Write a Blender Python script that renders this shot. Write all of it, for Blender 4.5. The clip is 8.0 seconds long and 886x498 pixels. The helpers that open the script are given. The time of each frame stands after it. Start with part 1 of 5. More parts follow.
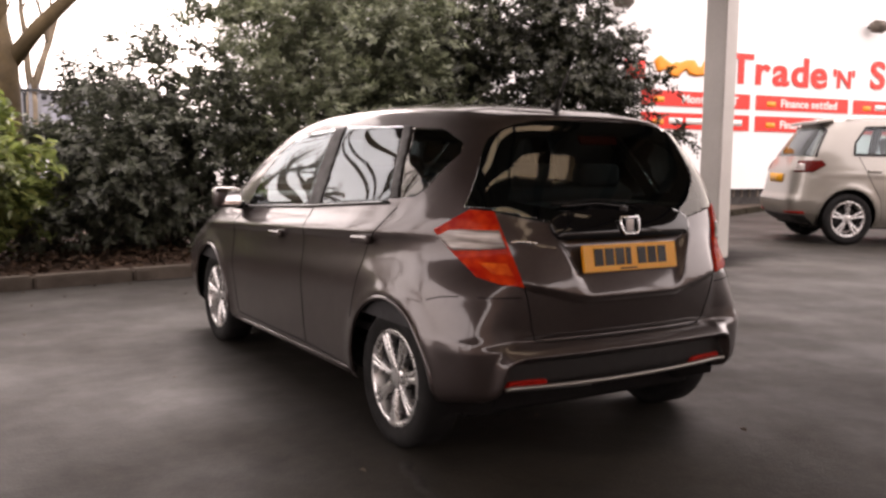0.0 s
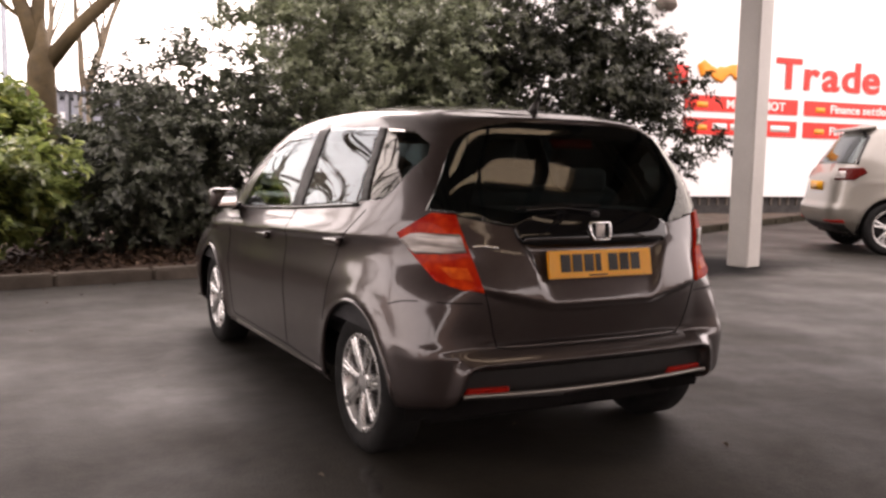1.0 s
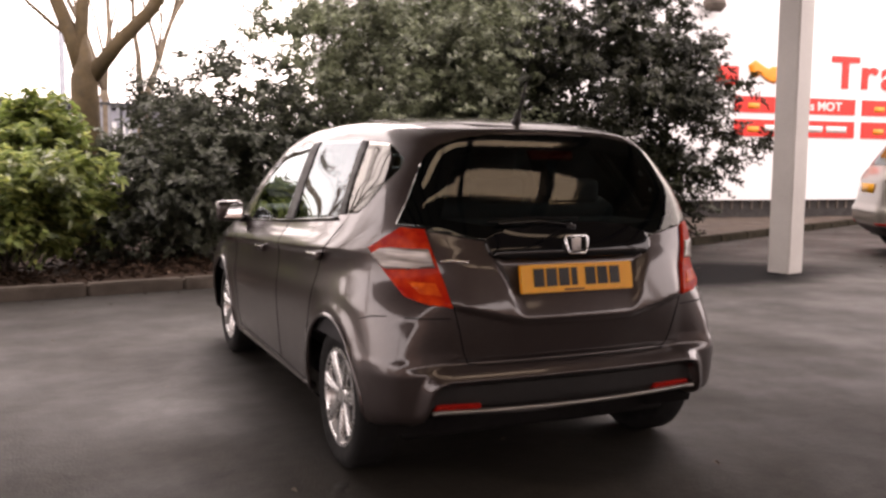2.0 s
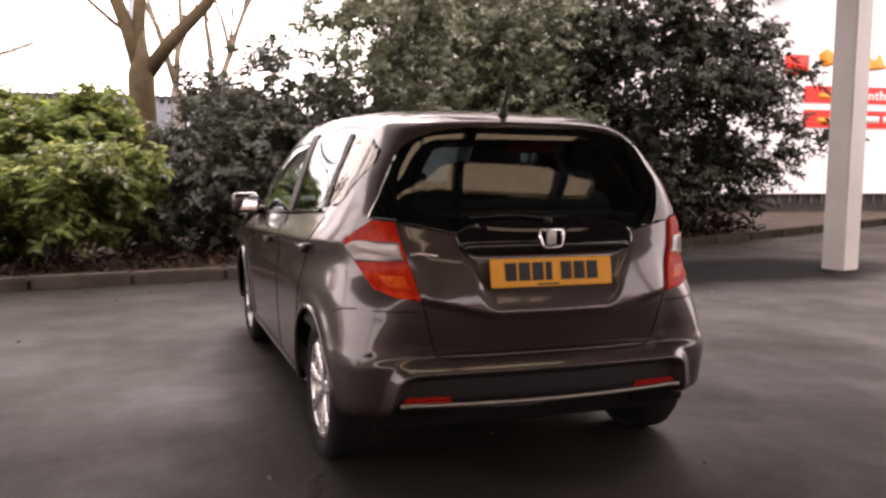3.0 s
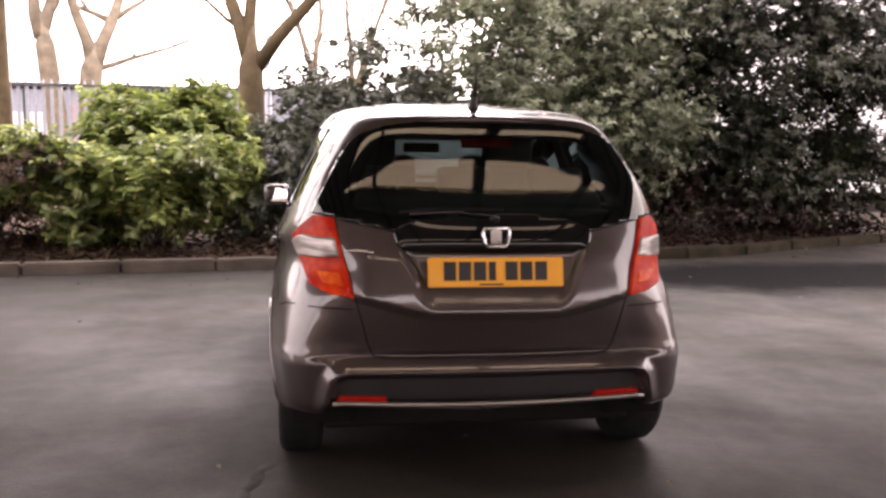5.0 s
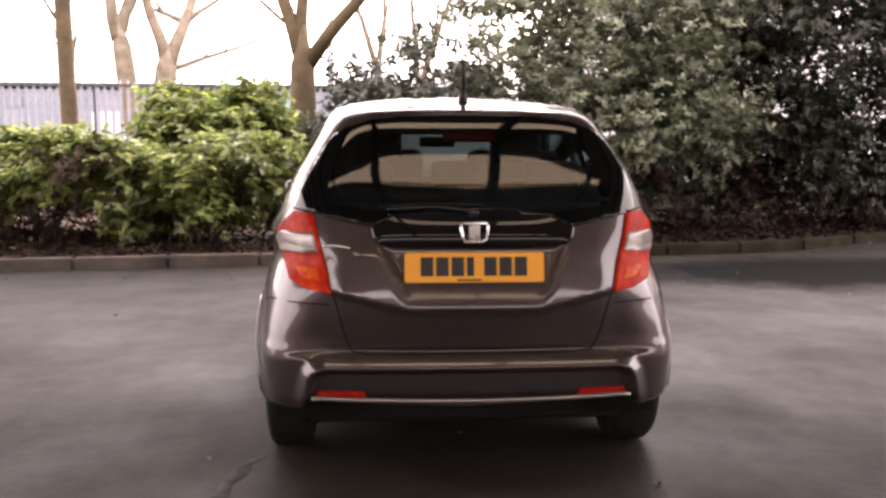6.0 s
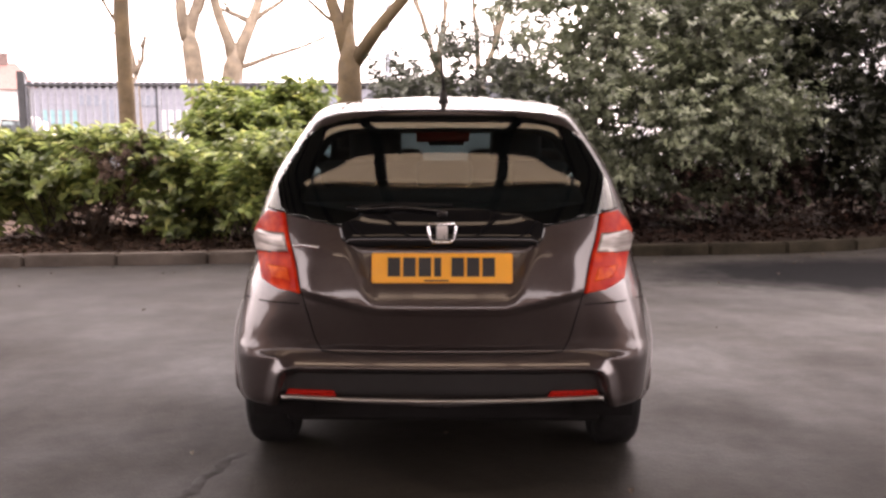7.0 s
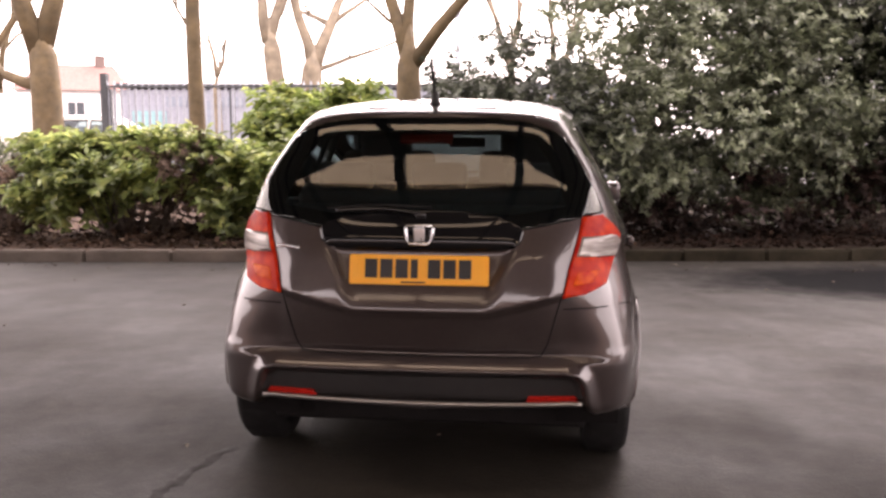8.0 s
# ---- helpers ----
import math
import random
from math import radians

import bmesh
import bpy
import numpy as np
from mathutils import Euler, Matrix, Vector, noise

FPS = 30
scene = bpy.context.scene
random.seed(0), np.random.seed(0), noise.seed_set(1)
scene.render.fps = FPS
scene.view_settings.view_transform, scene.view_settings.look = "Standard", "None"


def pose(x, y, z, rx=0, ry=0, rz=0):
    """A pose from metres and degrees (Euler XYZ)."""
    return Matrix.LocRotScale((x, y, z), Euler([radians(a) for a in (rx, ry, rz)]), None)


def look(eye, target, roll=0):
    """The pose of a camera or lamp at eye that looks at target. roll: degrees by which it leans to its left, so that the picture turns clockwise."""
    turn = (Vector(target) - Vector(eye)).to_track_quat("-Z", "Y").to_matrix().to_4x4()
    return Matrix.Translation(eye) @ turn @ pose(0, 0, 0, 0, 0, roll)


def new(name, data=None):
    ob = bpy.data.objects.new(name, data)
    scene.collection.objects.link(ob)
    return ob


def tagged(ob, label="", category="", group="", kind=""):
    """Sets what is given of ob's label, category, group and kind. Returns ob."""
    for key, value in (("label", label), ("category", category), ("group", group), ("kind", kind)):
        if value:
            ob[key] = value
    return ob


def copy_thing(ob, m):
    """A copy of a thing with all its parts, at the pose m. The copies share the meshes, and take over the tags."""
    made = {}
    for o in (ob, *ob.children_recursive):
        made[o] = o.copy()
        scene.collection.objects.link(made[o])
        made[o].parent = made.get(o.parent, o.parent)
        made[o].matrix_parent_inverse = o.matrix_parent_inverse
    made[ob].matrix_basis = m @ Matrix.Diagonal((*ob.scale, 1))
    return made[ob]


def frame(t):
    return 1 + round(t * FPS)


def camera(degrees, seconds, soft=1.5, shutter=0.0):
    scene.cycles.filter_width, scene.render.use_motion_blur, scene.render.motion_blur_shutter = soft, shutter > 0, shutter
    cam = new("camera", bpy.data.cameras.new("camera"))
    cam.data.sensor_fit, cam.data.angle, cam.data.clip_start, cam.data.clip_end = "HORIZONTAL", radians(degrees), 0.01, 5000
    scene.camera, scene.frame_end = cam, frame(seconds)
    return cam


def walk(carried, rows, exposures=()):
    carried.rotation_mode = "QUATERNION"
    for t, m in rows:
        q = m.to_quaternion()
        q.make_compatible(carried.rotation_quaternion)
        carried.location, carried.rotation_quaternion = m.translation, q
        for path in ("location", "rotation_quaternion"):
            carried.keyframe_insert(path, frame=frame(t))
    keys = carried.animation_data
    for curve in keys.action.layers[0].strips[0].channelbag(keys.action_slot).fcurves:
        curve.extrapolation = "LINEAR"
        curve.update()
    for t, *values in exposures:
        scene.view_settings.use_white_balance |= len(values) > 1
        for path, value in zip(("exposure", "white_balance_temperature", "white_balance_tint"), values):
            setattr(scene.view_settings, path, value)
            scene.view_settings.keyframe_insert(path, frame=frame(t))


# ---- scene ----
cam = camera(52.9, 8.0, soft=2.7)
PATH = [
    (0, (-2.58, -2.696, 1.266), (-1.547, -0.996, 1.053), 0.7),
    (0.5, (-2.426, -2.794, 1.271), (-1.447, -1.062, 1.065), 0.8),
    (1, (-2.241, -2.823, 1.263), (-1.311, -1.064, 1.058), 1.2),
    (1.5, (-2.076, -2.872, 1.287), (-1.203, -1.083, 1.092), 0.8),
    (3, (-1.527, -3.084, 1.311), (-0.881, -1.203, 1.095), 0.5),
    (3.5, (-1.326, -3.145, 1.312), (-0.769, -1.237, 1.091), 0.4),
    (4, (-1.121, -3.202, 1.331), (-0.65, -1.275, 1.078), 0.2),
    (4.5, (-0.913, -3.189, 1.33), (-0.522, -1.242, 1.093), 0.8),
    (6, (-0.346, -3.205, 1.331), (-0.207, -1.225, 1.081), 0.2),
    (6.5, (-0.171, -3.188, 1.344), (-0.112, -1.206, 1.082), 0.5),
    (7, (0.038, -3.202, 1.344), (0.017, -1.218, 1.086), 0.0),
    (7.5, (0.241, -3.223, 1.346), (0.14, -1.243, 1.081), -0.1),
    (8, (0.43, -3.181, 1.349), (0.222, -1.208, 1.093), 0.2),
]
EXPOSURE = [(0.0, -0.55, 7080, 25), (1.5, -0.47, 7080, 25), (2.9, -0.46, 7050, 29), (3.5, -0.25, 7000, 29), (4.5, 0.07, 6900, 28), (8.0, 0.25, 6900, 28)]
walk(cam, [(t, look(eye, target, roll)) for t, eye, target, roll in PATH], EXPOSURE)

# ---- world, sun and exposure ----
world = bpy.data.worlds.new("overcast_sky")
scene.world = world
world.use_nodes = True
wn, wl = world.node_tree.nodes, world.node_tree.links
wn.clear()
SUN_EL, SUN_AZ = radians(40), radians(25)
sky = wn.new("ShaderNodeTexSky")
sky.sky_type, sky.sun_disc = "NISHITA", False
sky.sun_elevation, sky.sun_rotation = SUN_EL, SUN_AZ
sky.air_density, sky.dust_density = 2.0, 6.0
grey = wn.new("ShaderNodeHueSaturation")
grey.inputs["Saturation"].default_value = 0.18
warm = wn.new("ShaderNodeMix")
warm.data_type, warm.blend_type = "RGBA", "ADD"
warm.inputs["Factor"].default_value = 1.0
warm.inputs["B"].default_value = (7.5, 7.15, 6.9, 1)
back = wn.new("ShaderNodeBackground")
back.inputs["Strength"].default_value = 0.42
wout = wn.new("ShaderNodeOutputWorld")
wl.new(sky.outputs["Color"], grey.inputs["Color"])
wl.new(grey.outputs["Color"], warm.inputs["A"])
wl.new(warm.outputs["Result"], back.inputs["Color"])
wl.new(back.outputs["Background"], wout.inputs["Surface"])

sun = new("sun", bpy.data.lights.new("sun", "SUN"))
sun.data.energy, sun.data.angle, sun.data.color = 0.7, radians(35), (1.0, 0.95, 0.88)
sun_way = Vector((math.sin(SUN_AZ) * math.cos(SUN_EL), math.cos(SUN_AZ) * math.cos(SUN_EL), math.sin(SUN_EL)))
sun.matrix_world = look(sun_way * 60, (0, 0, 0))


# ---- helpers of this scene ----
def part(name, bm, material, parent=None, label="", smooth=True):
    """Link a bmesh as one mesh object, under a thing or a part."""
    me = bpy.data.meshes.new(name)
    bm.to_mesh(me)
    bm.free()
    for p in me.polygons:
        p.use_smooth = smooth
    return mesh_part(name, me, material, parent, label)


def mesh_part(name, me, material, parent=None, label=""):
    for m in material if isinstance(material, (list, tuple)) else [material]:
        me.materials.append(m)
    ob = new(name, me)
    if parent:
        ob.parent = parent
    if label:
        ob["label"] = label
    return ob


def thing(name, m, label, category, group="", kind=""):
    ob = new(name)
    ob.empty_display_size = 0.2
    ob.matrix_world = m
    return tagged(ob, label, category, group, kind)


def box(size, at=(0, 0, 0), bevel=0.0, turn=None, into=None):
    """A box round its middle, with bevelled edges."""
    bm = into or bmesh.new()
    made = bmesh.ops.create_cube(bm, size=1)["verts"]
    m = Matrix.Translation(at) @ (turn or Matrix()) @ Matrix.Diagonal((*size, 1))
    bmesh.ops.transform(bm, matrix=m, verts=made)
    if bevel:
        edges = list({e for v in made for e in v.link_edges})
        bmesh.ops.bevel(bm, geom=edges, offset=bevel, segments=2, affect="EDGES")
    return bm


def tube(points, radii, sides=8, into=None, caps=True):
    """A tapered tube along a line of points."""
    bm = into or bmesh.new()
    points = [Vector(p) for p in points]
    rings, side = [], None
    for i, p in enumerate(points):
        way = (points[min(i + 1, len(points) - 1)] - points[max(i - 1, 0)]).normalized()
        if side is None:
            side = way.orthogonal().normalized()
        side = (side - way * side.dot(way)).normalized()
        up = way.cross(side)
        r = radii[i] if isinstance(radii, (list, tuple)) else radii
        rings.append([bm.verts.new(p + r * (math.cos(a) * side + math.sin(a) * up))
                      for a in (2 * math.pi * k / sides for k in range(sides))])
    for a, b in zip(rings, rings[1:]):
        for k in range(sides):
            bm.faces.new((a[k], a[(k + 1) % sides], b[(k + 1) % sides], b[k]))
    if caps:
        bm.faces.new(rings[0][::-1])
        bm.faces.new(rings[-1])
    return bm


def lathe(profile, steps=48, into=None, axis="x"):
    """Turn a profile of (along, radius) round the axis."""
    bm = into or bmesh.new()
    rings = []
    for k in range(steps):
        a = 2 * math.pi * k / steps
        rings.append([bm.verts.new((x, r * math.cos(a), r * math.sin(a)) if axis == "x" else (r * math.cos(a), r * math.sin(a), x))
                      for x, r in profile])
    for k in range(steps):
        a, b = rings[k], rings[(k + 1) % steps]
        for i in range(len(profile) - 1):
            if profile[i][1] or profile[i + 1][1]:
                bm.faces.new((a[i], a[i + 1], b[i + 1], b[i]))
    bmesh.ops.remove_doubles(bm, verts=bm.verts, dist=1e-5)
    return bm


def slab(outline, z0, z1, into=None):
    """A flat slab over an outline of (x, y)."""
    bm = into or bmesh.new()
    low = [bm.verts.new((x, y, z0)) for x, y in outline]
    top = [bm.verts.new((x, y, z1)) for x, y in outline]
    bm.faces.new(low[::-1])
    bm.faces.new(top)
    n = len(outline)
    for i in range(n):
        bm.faces.new((low[i], low[(i + 1) % n], top[(i + 1) % n], top[i]))
    bmesh.ops.recalc_face_normals(bm, faces=bm.faces)
    return bm


# ---- materials ----
class Nodes:
    """A short hand for node materials."""

    def __init__(self, name):
        self.mat = bpy.data.materials.new(name)
        self.mat.use_nodes = True
        self.tree = self.mat.node_tree
        self.bsdf = self.tree.nodes["Principled BSDF"]
        self.place = self.tree.nodes.new("ShaderNodeTexCoord").outputs["Object"]

    def add(self, kind, **inputs):
        node = self.tree.nodes.new(kind)
        for key, value in inputs.items():
            socket = node.inputs[key.replace("_", " ")]
            if isinstance(value, bpy.types.NodeSocket):
                self.tree.links.new(value, socket)
            else:
                socket.default_value = value
        return node

    def set(self, **inputs):
        for key, value in inputs.items():
            socket = self.bsdf.inputs[key.replace("_", " ")]
            if isinstance(value, bpy.types.NodeSocket):
                self.tree.links.new(value, socket)
            else:
                socket.default_value = value
        return self

    def noise(self, scale, detail=4.0, rough=0.55, vector=None):
        return self.add("ShaderNodeTexNoise", Vector=vector or self.place, Scale=scale, Detail=detail, Roughness=rough).outputs["Fac"]

    def ramp(self, fac, *stops):
        node = self.add("ShaderNodeValToRGB", Fac=fac)
        elements = node.color_ramp.elements
        while len(elements) < len(stops):
            elements.new(0.5)
        for e, (at, c) in zip(elements, stops):
            e.position, e.color = at, (*c, 1) if isinstance(c, tuple) else (c, c, c, 1)
        return node.outputs["Color"]

    def mix(self, fac, a, b, how="MIX"):
        node = self.tree.nodes.new("ShaderNodeMix")
        node.data_type, node.blend_type = "RGBA", how
        for key, value in (("Factor", fac), ("A", a), ("B", b)):
            socket = [s for s in node.inputs if s.name == key and (s.type == "RGBA" or key == "Factor" and s.type == "VALUE")][0]
            if isinstance(value, bpy.types.NodeSocket):
                self.tree.links.new(value, socket)
            else:
                socket.default_value = (*value, 1) if isinstance(value, tuple) else value
        return [s for s in node.outputs if s.type == "RGBA"][0]

    def bump(self, height, strength=0.3, distance=0.01):
        node = self.add("ShaderNodeBump", Height=height, Strength=strength, Distance=distance)
        self.tree.links.new(node.outputs["Normal"], self.bsdf.inputs["Normal"])
        return self


def plain(name, colour, rough=0.5, metal=0.0, vary=0.12, scale=6.0, bump=0.0, fine=60.0, coat=0.0, gloss=0.5):
    """A surface of one paint or stuff, with soft blotches and a fine grain."""
    n = Nodes(name)
    dark = tuple(c * (1 - vary) for c in colour)
    light = tuple(min(1, c * (1 + vary)) for c in colour)
    wide = n.ramp(n.noise(scale), (0.3, dark), (0.7, light))
    grain = n.ramp(n.noise(fine, 3), (0.35, 0.86), (0.65, 1.0))
    n.set(Base_Color=n.mix(min(1.0, vary * 4), wide, grain, "MULTIPLY"), Metallic=metal, Coat_Weight=coat, Coat_Roughness=0.04, Specular_IOR_Level=gloss)
    n.set(Roughness=n.ramp(n.noise(scale * 2.3), (0.3, max(0.02, rough * 0.8)), (0.7, min(1.0, rough * 1.2))))
    if bump:
        n.bump(n.noise(fine, 4), bump, 0.004)
    return n.mat


def paint(name, colour, flake):
    """Metallic car paint under a clear coat, with a thin film of dust."""
    n = Nodes(name)
    fleck = n.ramp(n.noise(900, 2), (0.40, colour), (0.70, flake))
    dust = n.ramp(n.noise(2.2, 6, 0.65), (0.45, 0.0), (0.8, 0.16))
    n.set(Base_Color=n.mix(dust, fleck, (0.23, 0.21, 0.19)), Metallic=0.55, Coat_Weight=1.0, Coat_IOR=1.6)
    n.set(Roughness=n.ramp(n.noise(700, 1), (0.3, 0.34), (0.7, 0.46)), Coat_Roughness=n.ramp(n.noise(3.1, 6), (0.4, 0.07), (0.8, 0.14)))
    return n.mat


def glass(name, tint, gloss=1.5, shade=(1.0, 0.97, 0.91)):
    """A thin tinted pane: clear, with the reflection of its index."""
    n = Nodes(name)
    clear = n.add("ShaderNodeBsdfTransparent", Color=(*tint, 1))
    shine = n.add("ShaderNodeBsdfGlossy", Color=(*shade, 1), Roughness=0.015)
    edge = n.add("ShaderNodeFresnel", IOR=gloss)
    both = n.add("ShaderNodeMixShader", Fac=edge.outputs["Fac"])
    n.tree.links.new(clear.outputs["BSDF"], both.inputs[1])
    n.tree.links.new(shine.outputs["BSDF"], both.inputs[2])
    n.tree.links.new(both.outputs["Shader"], n.tree.nodes["Material Output"].inputs["Surface"])
    return n.mat


def leafy(name, dark, mid, light, rough=0.38, through_light=0.25, gloss=0.5, share=0.88):
    """Leaves that differ one from the other, a little light coming through them."""
    n = Nodes(name)
    island = n.add("ShaderNodeNewGeometry").outputs["Random Per Island"]
    each = n.ramp(island, (0.0, dark), (0.30, mid), (share, mid), (1.0, light))
    clump = n.ramp(n.noise(1.5, 3), (0.34, 0.50), (0.68, 1.25))
    spray = n.ramp(n.noise(7.0, 2), (0.36, 0.60), (0.66, 1.20))
    colour = n.mix(1.0, n.mix(1.0, each, clump, "MULTIPLY"), spray, "MULTIPLY")
    n.set(Base_Color=colour, Roughness=rough, Specular_IOR_Level=gloss)
    lit = n.add("ShaderNodeBsdfTranslucent", Color=colour)
    both = n.add("ShaderNodeMixShader", Fac=through_light)
    n.tree.links.new(n.bsdf.outputs["BSDF"], both.inputs[1])
    n.tree.links.new(lit.outputs["BSDF"], both.inputs[2])
    n.tree.links.new(both.outputs["Shader"], n.tree.nodes["Material Output"].inputs["Surface"])
    return n.mat


def tarmac(name, low, high, gloss, dark_patch=None):
    n = Nodes(name)
    wide = n.ramp(n.noise(0.35, 6, 0.6), (0.3, low), (0.72, high))
    stain = n.ramp(n.noise(1.7, 5, 0.7), (0.30, 0.52), (0.58, 1.0))
    stone = n.ramp(n.add("ShaderNodeTexVoronoi", Vector=n.place, Scale=95.0).outputs["Distance"], (0.1, 0.72), (0.6, 1.12))
    middle = n.ramp(n.noise(9.0, 5, 0.7), (0.32, 0.74), (0.68, 1.12))
    colour = n.mix(1.0, n.mix(1.0, n.mix(1.0, wide, stain, "MULTIPLY"), middle, "MULTIPLY"), stone, "MULTIPLY")
    shine = 0.30
    if dark_patch:
        # a broad dark, matt patch with a ragged edge, longer than wide
        flat = n.add("ShaderNodeMapping", Vector=n.place, Location=dark_patch[0], Scale=dark_patch[1]).outputs["Vector"]
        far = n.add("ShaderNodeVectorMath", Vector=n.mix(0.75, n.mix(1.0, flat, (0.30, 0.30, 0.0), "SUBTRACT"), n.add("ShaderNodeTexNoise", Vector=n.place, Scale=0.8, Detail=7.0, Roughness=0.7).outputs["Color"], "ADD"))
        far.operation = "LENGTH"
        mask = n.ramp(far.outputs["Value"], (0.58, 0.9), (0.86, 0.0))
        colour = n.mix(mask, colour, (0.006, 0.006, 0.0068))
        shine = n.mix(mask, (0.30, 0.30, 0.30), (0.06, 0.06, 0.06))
    crack = n.add("ShaderNodeTexVoronoi", Vector=n.mix(0.12, n.place, n.add("ShaderNodeTexNoise", Vector=n.place, Scale=1.5, Detail=5.0).outputs["Color"]), Scale=0.42)
    crack.feature = "DISTANCE_TO_EDGE"
    line = n.ramp(crack.outputs["Distance"], (0.0, 1.0), (0.004, 0.0))
    broken = n.ramp(n.noise(0.5, 2), (0.55, 0.0), (0.62, 0.55))
    n.set(Base_Color=n.mix(n.mix(1.0, line, broken, "MULTIPLY"), colour, (0.010, 0.009, 0.009)), Specular_IOR_Level=shine)
    rough = n.ramp(n.noise(0.8, 6, 0.65), (0.35, gloss), (0.7, min(1.0, gloss + 0.3)))
    n.set(Roughness=n.mix(mask, rough, (1.0, 1.0, 1.0)) if dark_patch else rough)
    n.bump(n.mix(0.5, n.add("ShaderNodeTexVoronoi", Vector=n.place, Scale=95.0).outputs["Distance"], n.noise(22, 5)), 0.35, 0.006)
    return n.mat


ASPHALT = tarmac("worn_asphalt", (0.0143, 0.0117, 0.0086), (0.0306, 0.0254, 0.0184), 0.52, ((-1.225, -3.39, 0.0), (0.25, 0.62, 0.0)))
TAR = plain("tar", (0.0205, 0.0178, 0.0150), 0.75, vary=0.3, gloss=0.32)
KERB = plain("kerb_concrete", (0.145, 0.122, 0.103), 0.9, vary=0.35, scale=3.0, bump=0.5, fine=90, gloss=0.12)
# moss, and the shade under the tall shrubs, both put into the colour
SHADED_MOSSY_KERB = plain("shaded_mossy_kerb", (0.034, 0.029, 0.020), 0.95, vary=0.45, scale=4.0, bump=0.7, fine=70, gloss=0.06)
SOIL = plain("brown_soil", (0.088, 0.060, 0.045), 0.95, vary=0.5, scale=4.0, bump=0.9, fine=45, gloss=0.08)
# the brown soil again, with the tall shrubs' shade put into its colour
SHADED_SOIL = plain("shaded_soil", (0.034, 0.025, 0.019), 0.95, vary=0.5, scale=5.0, bump=0.9, fine=45, gloss=0.05)
DRY_GRASS = plain("dry_verge", (0.062, 0.043, 0.029), 0.95, vary=0.35, scale=2.0, bump=0.8, fine=60)
LITTER = leafy("dead_leaves", (0.020, 0.012, 0.008), (0.062, 0.038, 0.025), (0.17, 0.12, 0.085), 0.85, 0.05, 0.08)
WHITE_STEEL = plain("white_painted_steel", (0.62, 0.59, 0.55), 0.42, vary=0.07, scale=1.5, fine=30)
WALL_WHITE = plain("white_cladding", (0.86, 0.85, 0.84), 0.6, vary=0.03, scale=0.6)
DARK_PLINTH = plain("dark_plinth", (0.045, 0.04, 0.037), 0.85, vary=0.3, bump=0.3)
SIGN_RED = plain("sign_red", (0.80, 0.035, 0.022), 0.4, vary=0.05)
SIGN_ORANGE = plain("sign_orange", (0.95, 0.33, 0.03), 0.4, vary=0.08)
SIGN_WHITE = plain("sign_white", (0.85, 0.80, 0.77), 0.4, vary=0.04)
SOFFIT = plain("canopy_soffit", (0.290, 0.256, 0.203), 0.7, vary=0.12, scale=0.8)
BEAM = plain("dark_beam", (0.035, 0.033, 0.03), 0.6, vary=0.2)
BARK = plain("smooth_bark", (0.105, 0.074, 0.036), 0.9, vary=0.35, scale=4.0, bump=0.9, fine=26)
BARK_PALE = plain("pale_bark", (0.20, 0.160, 0.112), 0.9, vary=0.35, scale=3.0, bump=0.9, fine=22)
TWIG = plain("dark_stem", (0.05, 0.036, 0.026), 0.9, vary=0.3, bump=0.5)
FENCE_GREY = plain("galvanised_fence", (0.33, 0.35, 0.39), 0.5, metal=0.3, vary=0.15)
FENCE_DARK = plain("dark_fence_post", (0.05, 0.055, 0.06), 0.6, vary=0.2)
BACK_BRICK = plain("dark_brick", (0.14, 0.095, 0.075), 0.85, vary=0.3, scale=2.0, bump=0.4)

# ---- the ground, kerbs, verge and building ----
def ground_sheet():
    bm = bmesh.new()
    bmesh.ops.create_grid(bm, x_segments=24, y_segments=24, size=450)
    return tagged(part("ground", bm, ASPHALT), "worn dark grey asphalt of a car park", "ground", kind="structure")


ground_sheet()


def crack_in_ground(points, wide):
    """A sunken, ragged seam of tar in the asphalt."""
    bm, last = bmesh.new(), None
    for k, (x, y) in enumerate(points):
        x0, y0 = points[max(0, k - 1)]
        x1, y1 = points[min(len(points) - 1, k + 1)]
        side = Vector((y0 - y1, x1 - x0, 0)).normalized() * wide * (0.55 + 0.45 * noise.noise((k * 0.9, 2, 5)))
        row = [bm.verts.new(Vector((x, y, 0.0015)) + side * f + Vector((0, 0, h))) for f, h in ((-1, -0.001), (-0.4, 0.002), (0.4, 0.002), (1, -0.001))]
        if last:
            for i in range(3):
                bm.faces.new((last[i], last[i + 1], row[i + 1], row[i]))
        last = row
    bmesh.ops.recalc_face_normals(bm, faces=bm.faces)
    return tagged(part("asphalt_crack", bm, TAR), "thin dark tar-filled crack in asphalt", "crack", kind="structure")


crack_in_ground([(-0.98 + 0.012 * math.sin(k * 1.1) + 0.12 * (k / 24) ** 2.2, -0.42 + 0.035 * k) for k in range(7, 25)], 0.048)


def kerb_y(x):
    """The kerb's front line."""
    bend = max(0.0, x - 3.6)
    return 6.24 + 0.135 * x + 0.28 * bend * min(1.0, bend / 2.0)


